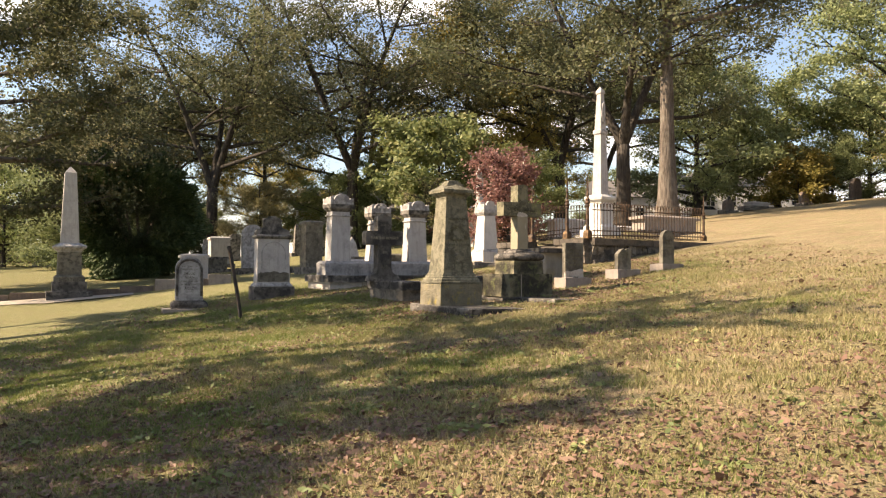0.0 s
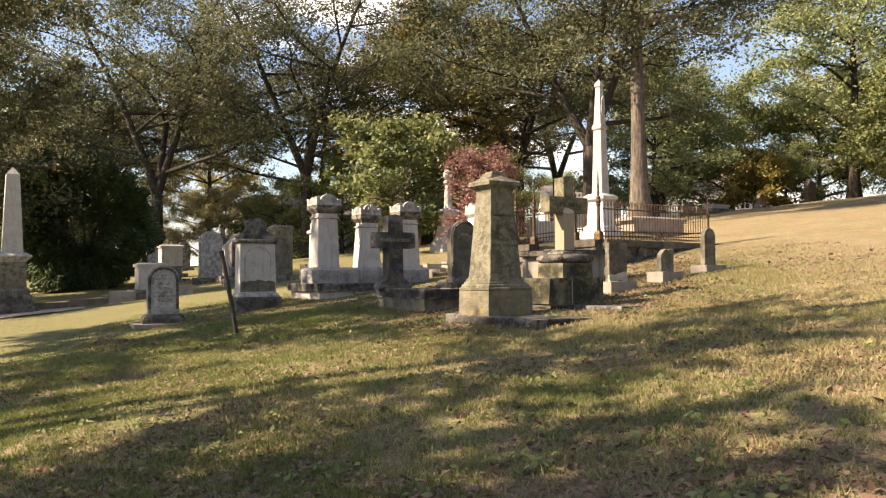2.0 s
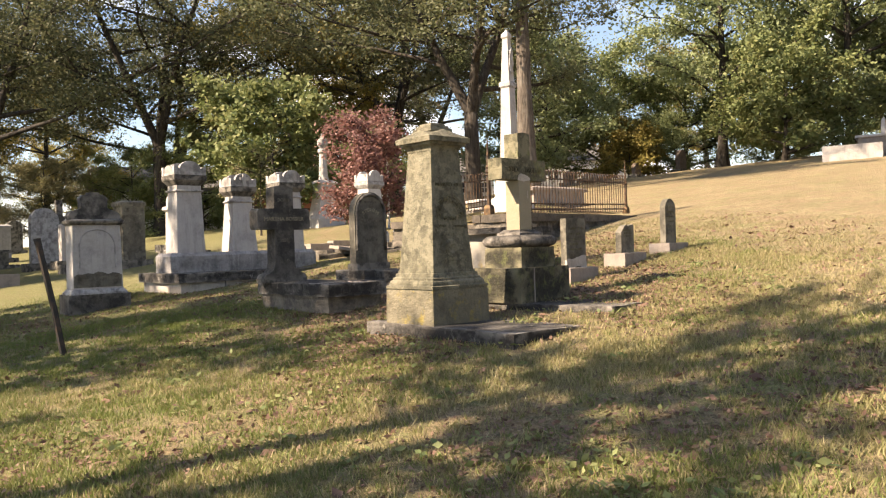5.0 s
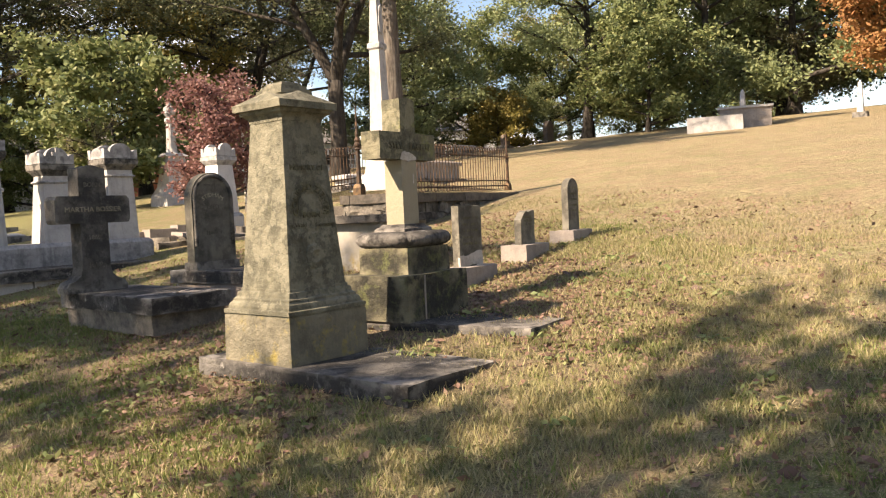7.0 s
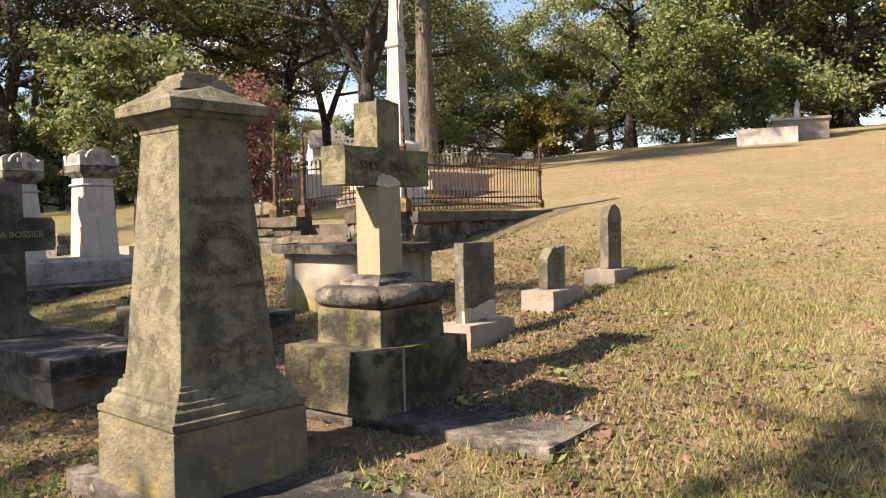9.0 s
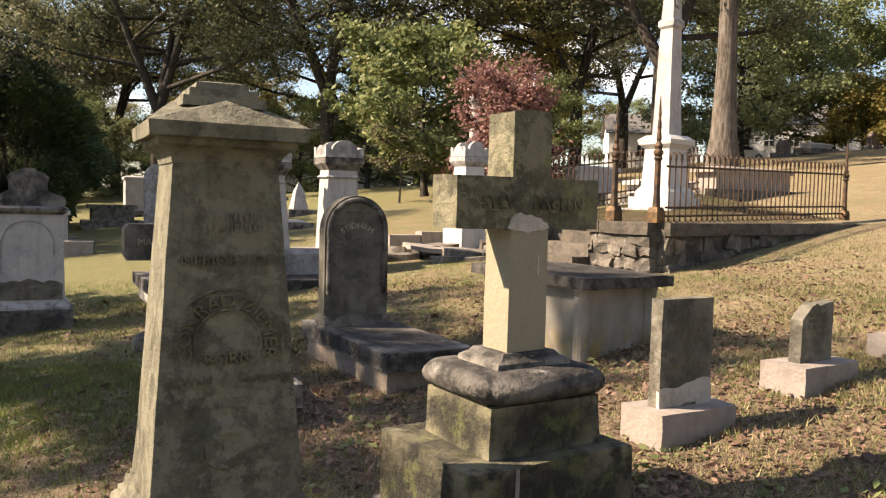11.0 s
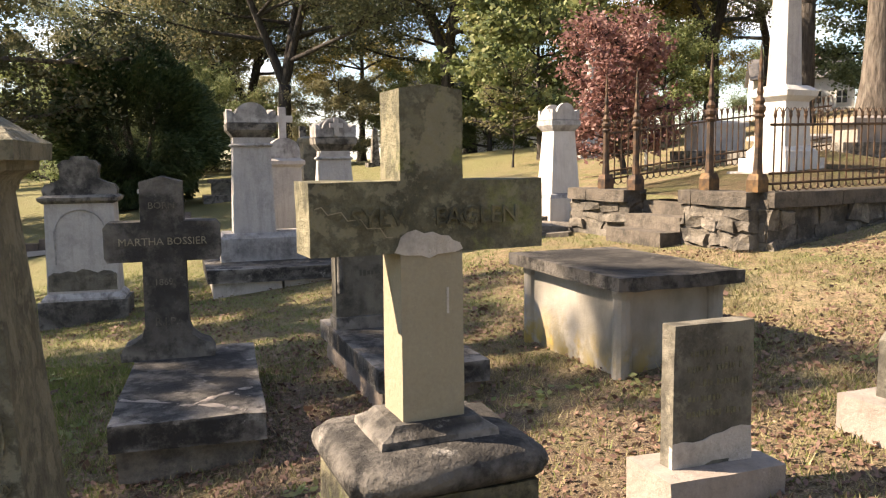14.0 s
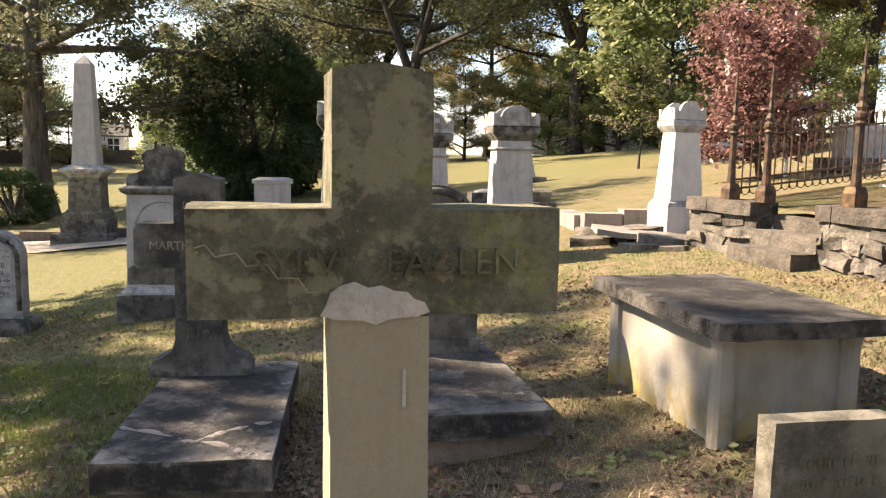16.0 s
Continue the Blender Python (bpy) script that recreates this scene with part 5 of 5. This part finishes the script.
part("roof_slab", block(1.42, 1.12, 1.295, 1.42, 1.5, 1.2, 0.01, 0.02, 2), MARBLE, t)


# ---- houses, car ----
def house(x, y, turn, w, d, h, roof_h, wall, label, porch=False, z=None):
    t = thing("house", pose(x, y, (ground_z(x, y) if z is None else z) - 0.3, 0, 0, turn), label, "house")
    bm = loft([(w / 2, d / 2, 0), (w / 2, d / 2, h)])
    g = bmesh.new()
    part("wall", merge(bm, g), wall, t)
    a = outline([(-d / 2, h), (d / 2, h), (0, h + roof_h * 0.97)], -w / 2 + 0.02, w / 2 - 0.02)
    part("gable", shifted(a, pose(0, 0, 0, 0, 0, 90)), wall, t)
    for s in (-1, 1):
        r = loft([(w / 2 + 0.35, math.hypot(d / 2, roof_h) / 2 + 0.2, -0.06), (w / 2 + 0.35, math.hypot(d / 2, roof_h) / 2 + 0.2, 0.06)])
        part("roof", shifted(r, pose(0, s * d / 4 * 1.06, h + roof_h / 2 * 0.98, -s * math.degrees(math.atan2(roof_h, d / 2)))), ROOF, t)
    part("chimney", block(0.3, 0.3, h, h + roof_h + 0.7, w * 0.2, 0.5, 0.005, 0.01, 0), BRICK, t)
    for k in range(max(2, int(w / 2.2))):
        wx = -w / 2 + w * (k + 0.5) / max(2, int(w / 2.2))
        win = part("window", loft([(0.55, 0.05, h * 0.36), (0.55, 0.05, h * 0.36 + 1.3)]), WHITE, t)
        win.location = (wx, -d / 2 - 0.02, 0)
        for px, pz in ((-0.25, 0.35), (0.25, 0.35), (-0.25, 0.95), (0.25, 0.95)):
            pn = part("pane", loft([(0.2, 0.02, -0.26), (0.2, 0.02, 0.26)]), GLASS, win)
            pn.location = (px, -0.05, h * 0.36 + pz)
    for k in range(2):
        win = part("window", loft([(0.05, 0.5, h * 0.36), (0.05, 0.5, h * 0.36 + 1.3)]), WHITE, t)
        win.location = (w / 2 + 0.02, -d / 4 + k * d / 2, 0)
        pn = part("pane", loft([(0.02, 0.4, h * 0.36 + 0.1), (0.02, 0.4, h * 0.36 + 1.2)]), GLASS, win)
        pn.location = (0.05, 0, 0)
    if porch:
        part("porch_roof", loft([(w / 2, 1.1, h * 0.92), (w / 2, 1.1, h * 0.98)]), ROOF, t).location = (0, -d / 2 - 1.0, 0)
        for k in range(5):
            part("porch_post", loft([(0.09, 0.09, 0), (0.09, 0.09, h * 0.92)]), WHITE, t).location = (-w / 2 + 0.2 + k * (w - 0.4) / 4, -d / 2 - 1.9, 0)
    return t


house(-49.0, 62.0, 42, 5.2, 5.0, 3.0, 2.0, WHITE, "small white clapboard house with grey roof")
house(-55.5, 60.0, 42, 3.4, 3.4, 2.4, 1.0, WHITE, "white garden shed beside the house")
house(-58.0, 46.0, 55, 7.0, 6.0, 2.6, 2.6, ROOF, "grey house with steep roof")
house(-19.5, 88.0, 12, 13.0, 8.0, 5.2, 2.4, WHITE, "white house with a pillared porch on the rise", True)
house(-7.5, 92.0, 8, 10.0, 8.0, 5.5, 2.0, BRICK, "red brick house behind trees")
house(26.0, 96.0, -8, 16.0, 8.0, 3.6, 2.0, WHITE, "long white house beyond the hilltop")
house(12.0, 98.0, 0, 9.0, 8.0, 4.0, 2.2, WHITE, "white house beyond the trees")
coping(-75, 46.5, -32, 60.5, 16, "low brown stone boundary wall along the road", BROWNSTONE, 0.4, 1.0)
t = thing("recycling_bin", set_down(-46.5, 58.8, 20, 0.05), "blue plastic bin beside the white house", "bin")
part("body", loft([(0.3, 0.3, 0), (0.4, 0.4, 1.0)]), BINBLUE, t)
part("lid", loft([(0.43, 0.43, 0.995), (0.38, 0.38, 1.1)]), BINBLUE, t)


def car(x, y, turn):
    t = thing("car", set_down(x, y, turn, 0.0), "white parked car on the far road", "car")
    pts = [(-2.2, 0.35), (2.2, 0.35), (2.25, 0.75), (1.9, 0.95), (1.1, 1.02), (0.55, 1.45), (-1.2, 1.48), (-1.9, 1.05), (-2.2, 0.95)]
    b = part("body", soften(outline(pts, -0.85, 0.85), 0.08, 2), PAINT, t)
    for s in (-1, 1):
        part("window", outline([(-1.6, 1.05), (0.95, 1.02), (0.5, 1.38), (-1.15, 1.4)], s * 0.86 - 0.01, s * 0.86 + 0.01), GLASS, t)
        for wx in (-1.35, 1.4):
            wheel = part("wheel", shifted(turned([(0.33, -0.1), (0.33, 0.1)], 16), pose(0, 0, 0, 90)), RUBBER, t)
            wheel.location = (wx, s * 0.8, 0.33)
            part("rim", shifted(turned([(0.2, -0.11), (0.2, 0.11)], 12), pose(0, 0, 0, 90)), PAINT, wheel)


car(-11.6, 84.0, 10)
car(19.0, 86.0, 5)


# ---- trees ----
tree("oak_tree", 8.3, 42.4, 26, 8.0, 0.54, LEAF_OAK, "huge oak with grey furrowed trunk and thin crown", 11, 0.55, 52000, 0.10, limbs=22, skin=BARK)
tree("forked_tree", -13.6, 61.0, 24, 12.0, 0.50, LEAF_OAK, "dark forked hardwood tree with spreading limbs", 12, 0.2, 36000, 0.115, fork=0.27, limbs=26)
tree("maple_tree", -22.2, 28.8, 16, 8.0, 0.50, LEAF_MAPLE, "broad grey-trunked tree with turning leaves", 13, 0.30, 56000, 0.095, limbs=18, skin=BARK)
tree("red_dogwood", 0.25, 32.4, 4.9, 1.55, 0.09, LEAF_RED, "small dogwood with dull red autumn leaves", 14, 0.16, 12000, 0.07, limbs=26, clump=2.2)
tree("sapling", -4.7, 40.5, 4.6, 1.7, 0.05, LEAF_DRY, "thin bare sapling with a few pale leaves", 17, 0.35, 1200, 0.06, limbs=14)
tree("green_tree", -4.2, 44.0, 9.0, 3.6, 0.16, LEAF_GREEN, "small green tree behind the red dogwood", 18, 0.2, 18000, 0.14, limbs=20, clump=1.5)


def bush(name, x, y, r, h, n, size, label, seed):
    """A dense evergreen: leaves in uneven lumps over a rounded body that reaches the ground."""
    t = thing(name, set_down(x, y, 0, 0.1), label, "bush")
    bm = bmesh.new()
    for k in range(5):
        a = k * 1.3
        limb(bm, [Vector((0.1 * k, 0, 0)), Vector((math.cos(a) * r * 0.3, math.sin(a) * r * 0.3, h * 0.5)), Vector((math.cos(a) * r * 0.5, math.sin(a) * r * 0.5, h * 0.8))], [0.1, 0.07, 0.02], 6)
    part("trunk", bm, BARK, t)
    rs = np.random.RandomState(seed)
    u = rs.normal(size=(n, 3))
    u /= np.linalg.norm(u, axis=1)[:, None]
    lump = np.array([1 + 0.42 * noise.noise(Vector(v) * 2.2 + Vector((seed, 0, 0))) + 0.22 * noise.noise(Vector(v) * 6) for v in u])
    rad = lump * rs.uniform(0.72, 1.0, n) ** 0.7
    p = u * rad[:, None] * np.array([r, r, h * 0.52]) + np.array([0, 0, h * 0.48])
    p[:, 2] = np.maximum(p[:, 2], 0.08)
    crown = new("crown", leaves_mesh("crown", p, size, LEAF_DARK, 0.1, seed))
    crown.parent = t
    return t


bush("yew_bush", -18.4, 35.6, 3.0, 6.2, 120000, 0.075, "dense dark evergreen bush reaching the ground", 15)
bush("box_bush", -21.3, 27.2, 1.15, 1.75, 24000, 0.035, "low round clipped evergreen bush", 16)
# unseen trees beside the path, added and thinned so that their shade falls on it
def shade(x, y, turn, height, spread, r, label, seed, low, leaves, limbs):
    t = tree("shade_tree", x, y, height, spread, r, LEAF_OAK, label, seed, low, leaves, 0.18, limbs=limbs, clump=0.95)
    t.matrix_world = pose(x, y, ground_z(x, y) - 0.2, 0, 0, turn)
    return t


shade(-22.0, 6.4, 315, 17, 3.2, 0.36, "unseen tall oak added to shade the slope", 21, 0.62, 1900, 18)
shade(-15.9, 1.9, 95, 17, 3.2, 0.36, "unseen tall oak added to shade the slope", 21, 0.62, 550, 18)
shade(-11.3, 3.2, 137, 14, 3.2, 0.36, "unseen tall oak added to shade the foot of the slope", 23, 0.6, 760, 16)
shade(-12.4, 1.7, 245, 14, 3.2, 0.36, "unseen tall oak added to shade the foot of the slope", 23, 0.6, 760, 16)
shade(-20.4, 14.3, 44, 19, 3.8, 0.40, "unseen tall narrow oak added to shade the old graves", 24, 0.58, 3700, 18)
shade(-16.8, 12.0, 0, 19, 3.8, 0.40, "unseen thin-leaved oak added to shade the box tomb", 24, 0.58, 3000, 18)
shade(-16.4, 9.6, 96, 16, 4.0, 0.40, "unseen tall oak added to shade the marble row", 25, 0.5, 900, 14)
shade(-9.9, 6.9, 325, 15.5, 2.8, 0.28, "unseen slim oak added to shade the slope", 26, 0.66, 270, 14)
shade(-9.4, 6.0, 186, 15.5, 2.8, 0.28, "unseen slim oak added to shade the slope", 26, 0.66, 270, 14)

# woods round the burial ground: a few trees, copied at other sizes and turns
KINDS = [tree("wood_tree", -24.5, 59.0, 24, 11.5, 0.50, LEAF_OAK, "tall spreading oak in the wood's edge", 31, 0.26, 50000, 0.115, fork=0.24, limbs=27, group="trees of the wood"),
         tree("wood_tree", -4.5, 66.0, 23, 8.0, 0.42, LEAF_YELLOW, "tall tree with yellowing leaves", 32, 0.28, 38000, 0.125, limbs=22, group="trees of the wood"),
         tree("wood_tree", 14.5, 67.0, 15, 6.5, 0.34, LEAF_DEEP, "dense deep-green tree at the hilltop", 33, 0.10, 36000, 0.13, limbs=26, clump=1.4, group="trees of the wood"),
         tree("wood_tree", 23.0, 74.0, 14, 6.0, 0.28, LEAF_GREEN, "light green tree at the wood's edge", 34, 0.10, 36000, 0.13, limbs=26, clump=1.4, group="trees of the wood"),
         tree("wood_tree", -35.0, 66.0, 17, 7.5, 0.34, LEAF_DRY, "tree with browning leaves", 35, 0.22, 42000, 0.12, limbs=24, clump=1.2, group="trees of the wood")]
tree("orange_maple", 36.0, 37.5, 11, 4.5, 0.22, LEAF_ORANGE, "maple with orange autumn leaves on the hilltop", 36, 0.25, 22000, 0.15, limbs=22, clump=1.5)
tree("young_tree", 29.5, 55.0, 9.5, 4.6, 0.18, LEAF_GREEN, "young spreading tree with yellow-green leaves", 37, 0.14, 24000, 0.15, limbs=22, clump=1.4)
tree("yellow_shrub", 21.6, 64.0, 5.2, 2.6, 0.08, LEAF_YELLOW, "yellow autumn shrub at the hilltop", 38, 0.1, 14000, 0.11, limbs=18, clump=1.8)
pine = tree("pine_tree", 36.0, 57.0, 24, 7.5, 0.42, LEAF_DEEP, "tall dark tree with bare lower trunk", 39, 0.32, 38000, 0.14, limbs=26, clump=1.3)
copy_thing(pine, pose(28.5, 62.0, ground_z(28.5, 62.0) - 0.3, 0, 0, 130))
for k, x, y, s in ((0, -34, 70, 0.95), (0, -14, 68, 0.9), (0, 3, 64, 0.95), (0, 6.6, 49, 0.95), (0, -50, 76, 0.9), (0, 8, 84, 1.0),
                   (1, -28, 80, 0.9), (1, 0, 84, 0.9),
                   (2, 42, 55, 1.3), (2, 50, 66, 1.2), (2, 47, 46, 1.0),
                   (3, 31, 74, 0.9), (3, 39, 72, 1.0), (3, -30, 54, 0.6), (3, -11, 62, 0.6), (3, 54, 56, 1.0), (3, 0.5, 54, 0.5),
                   (3, -36, 50, 0.6), (4, -46, 40, 0.8), (4, -58, 50, 0.9), (4, -62, 78, 1.0), (4, -42, 72, 0.9), (4, -68, 52, 1.0)):
    c = copy_thing(KINDS[k], pose(x, y, ground_z(x, y) - 0.3, 0, 0, (x * 37 + y * 11) % 360))
    c.scale = (s, s, s)
for k, (x, y) in enumerate(((-46, 64), (-40, 63), (-35, 60), (-31, 60), (-26, 61), (-21, 60), (-28, 46), (-16, 63), (-3, 62), (26, 69), (34, 62), (44, 58), (-9, 70), (-50, 52), (-60, 54))):
    c = copy_thing(KINDS[2 + k % 3], pose(x, y, ground_z(x, y) - 0.9, 0, 0, k * 71))
    f = 0.40 + 0.06 * (k % 4)
    c.scale = (f, f, f)
    tagged(c, "leafy undergrowth shrub at the wood's edge", "shrub", "undergrowth of the wood")
for k, (x, y, s) in enumerate(((-90, 70, 1.0), (-75, 95, 1.0), (-58, 108, 0.9), (-38, 118, 0.8), (-22, 120, 0.75), (-5, 122, 0.75), (12, 125, 0.8), (30, 120, 0.9), (48, 105, 1.0), (64, 86, 1.0), (74, 66, 1.0), (-95, 45, 1.0), (-80, 25, 1.0), (66, 44, 0.9), (-65, 18, 0.9))):
    c = copy_thing(KINDS[(k * 2) % 5], pose(x, y, ground_z(x, y) - 0.3, 0, 0, k * 77))
    c.scale = (s, s, s)

# trees behind the walk close the burial ground
for k, (x, y, s) in enumerate(((14, -16, 0.9), (26, -8, 1.0), (22, -24, 1.0), (36, 4, 1.0), (4, -22, 0.9), (34, -18, 1.1), (40, 20, 0.8))):
    c = copy_thing(KINDS[(0, 4, 2)[k % 3]], pose(x, y, ground_z(x, y) - 0.3, 0, 0, k * 53))
    c.scale = (s, s, s)


# ---- grass and fallen leaves ----
def scatter(n, x0, x1, y0, y1, seed, keep):
    rs = np.random.RandomState(seed)
    p = np.stack([rs.uniform(x0, x1, n), rs.uniform(y0, y1, n)], 1)
    out = [(x, y, ground_z(x, y)) for x, y in p if rs.uniform() < keep(x, y)]
    return np.array(out), rs


def grass(name, n, area, seed, tall, keep, label, material):
    p, rs = scatter(n, *area, seed, keep)
    n = len(p)
    a = rs.uniform(0, 2 * np.pi, n)
    h = tall * rs.uniform(0.45, 1.3, n)
    w = 0.0045 * rs.uniform(0.7, 1.6, n)
    side = np.stack([np.cos(a) * w, np.sin(a) * w, 0 * w], 1)
    b = rs.uniform(0, 2 * np.pi, n)
    tip = p + np.stack([np.cos(b) * h * rs.uniform(0.2, 1.1, n), np.sin(b) * h * rs.uniform(0.2, 1.1, n), h], 1)
    p[:, 2] -= 0.01
    v = np.stack([p - side, p + side, tip], 1).reshape(-1, 3)
    me = bpy.data.meshes.new(name)
    me.vertices.add(3 * n)
    me.vertices.foreach_set("co", v.astype(np.float32).ravel())
    me.loops.add(3 * n)
    me.loops.foreach_set("vertex_index", np.arange(3 * n, dtype=np.int32))
    me.polygons.add(n)
    me.polygons.foreach_set("loop_start", np.arange(0, 3 * n, 3, dtype=np.int32))
    me.update(calc_edges=True)
    me.materials.append(material)
    return tagged(new(name, me), label, "grass", kind="stuff")


def thinning(x, y):
    """The rough turf thins out towards its edges."""
    return max(0.0, min(1.0, (y + 1.0) / 2.2)) * max(0.0, min(1.0, (x + 9.5) / 2.5))


def tufted(x, y):
    bare = 1 - 0.75 * max(0.0, min(1.0, 1.9 - math.hypot((x - 0.6) / 1.5, (y - 13.4) / 2.0)))
    edge = min(1.0, max(0.0, (8.5 - x) / 3), 1.0) * min(1.0, max(0.0, (23 - y) / 5))
    return max(0.06, 0.55 + 0.8 * noise.noise(Vector((x * 0.8, y * 0.8, 0))) + 1.1 * noise.noise(Vector((x * 5.5, y * 5.5, 4)))) * bare * edge * thinning(x, y)


def green(x, y):
    """How green the turf is: more so down the slope."""
    return min(1.0, max(0.05, 0.5 - 0.11 * (x + 0.5) + 0.9 * noise.noise(Vector((x * 0.5, y * 0.5, 21))) + 0.5 * noise.noise(Vector((x * 1.9, y * 1.9, 25)))))


def tufted_green(x, y):
    return tufted(x, y) * green(x, y)


def tufted_dry(x, y):
    return tufted(x, y) * (1 - green(x, y))


for n, area, seed, tall in ((560000, (-9.5, 8.5, -1, 13), 1, 0.045), (330000, (-10, 8.5, 13, 23), 2, 0.04), (300000, (-6, 5, 4.5, 16), 5, 0.052)):
    grass("grass", n, area, seed, tall, tufted_green, "short green autumn grass on the slope", GRASSGREEN)
    grass("grass", n, area, seed + 40, tall, tufted_dry, "short dry straw-coloured grass on the slope", GRASSBLADE)


def littered(x, y):
    under = 2.2 if -1.5 < x < 3.4 and 10.5 < y < 17 else (0.5 if x < -1.5 and y > 10 else 0.9)
    drift = 1.8 * math.exp(-((x + 2.1) ** 2 + (y - 4.2) ** 2) / 2.2) + 1.2 * math.exp(-((x - 2.4) ** 2 + (y - 2.4) ** 2) / 1.2) + 1.8 * math.exp(-((x + 0.3) ** 2 + (y - 2.0) ** 2) / 1.0)
    drift += 0.8 * max(0.0, min(1.0, 5.0 - y)) * max(0.0, min(1.0, 1.0 - 0.3 * (x - 1.0)))
    under *= max(0.15, min(1.0, 1 - (x - 2.5) / 3.5))
    return (under * max(0.04, 0.38 + 1.2 * noise.noise(Vector((x * 0.6 + 7, y * 0.6, 3)))) + drift) * thinning(x, y)


p, rs = scatter(225000, -9.5, 8, -1, 20, 3, littered)
p[:, 2] += rs.uniform(0.006, 0.03, len(p))
tagged(new("fallen_leaves", leaves_mesh("fallen_leaves", p, 0.0215, LEAF_FALLEN, 0.62, 4)), "dry brown fallen leaves scattered in the grass", "leaves", kind="stuff")
p, rs = scatter(9000, -7, 8, 0.5, 20, 6, lambda x, y: 0.08 + (0.25 + 0.6 * max(0.0, min(1.0, (7 - y) / 3))) * max(0.0, 0.15 + 2.2 * noise.noise(Vector((x * 1.1, y * 1.1, 9)))))
p[:, 2] += 0.025
tagged(new("fallen_leaves", leaves_mesh("fallen_leaves", p, 0.046, LEAF_FALLEN, 0.7, 7)), "large curled fallen leaves on the grass", "leaves", kind="stuff")
rs = np.random.RandomState(8)
spots = np.stack([rs.uniform(-4, 4, 200), rs.uniform(2.5, 16, 200)], 1)
pts = []
for sx, sy in spots:
    for a in range(rs.randint(8, 26)):
        x, y = sx + rs.normal() * 0.09, sy + rs.normal() * 0.09
        pts.append((x, y, ground_z(x, y) + rs.uniform(0.015, 0.05)))
tagged(new("weeds", leaves_mesh("weeds", np.array(pts), 0.03, LEAF_GREEN, 0.55, 9)), "small green broad-leaved weeds in the grass", "weeds", kind="stuff")
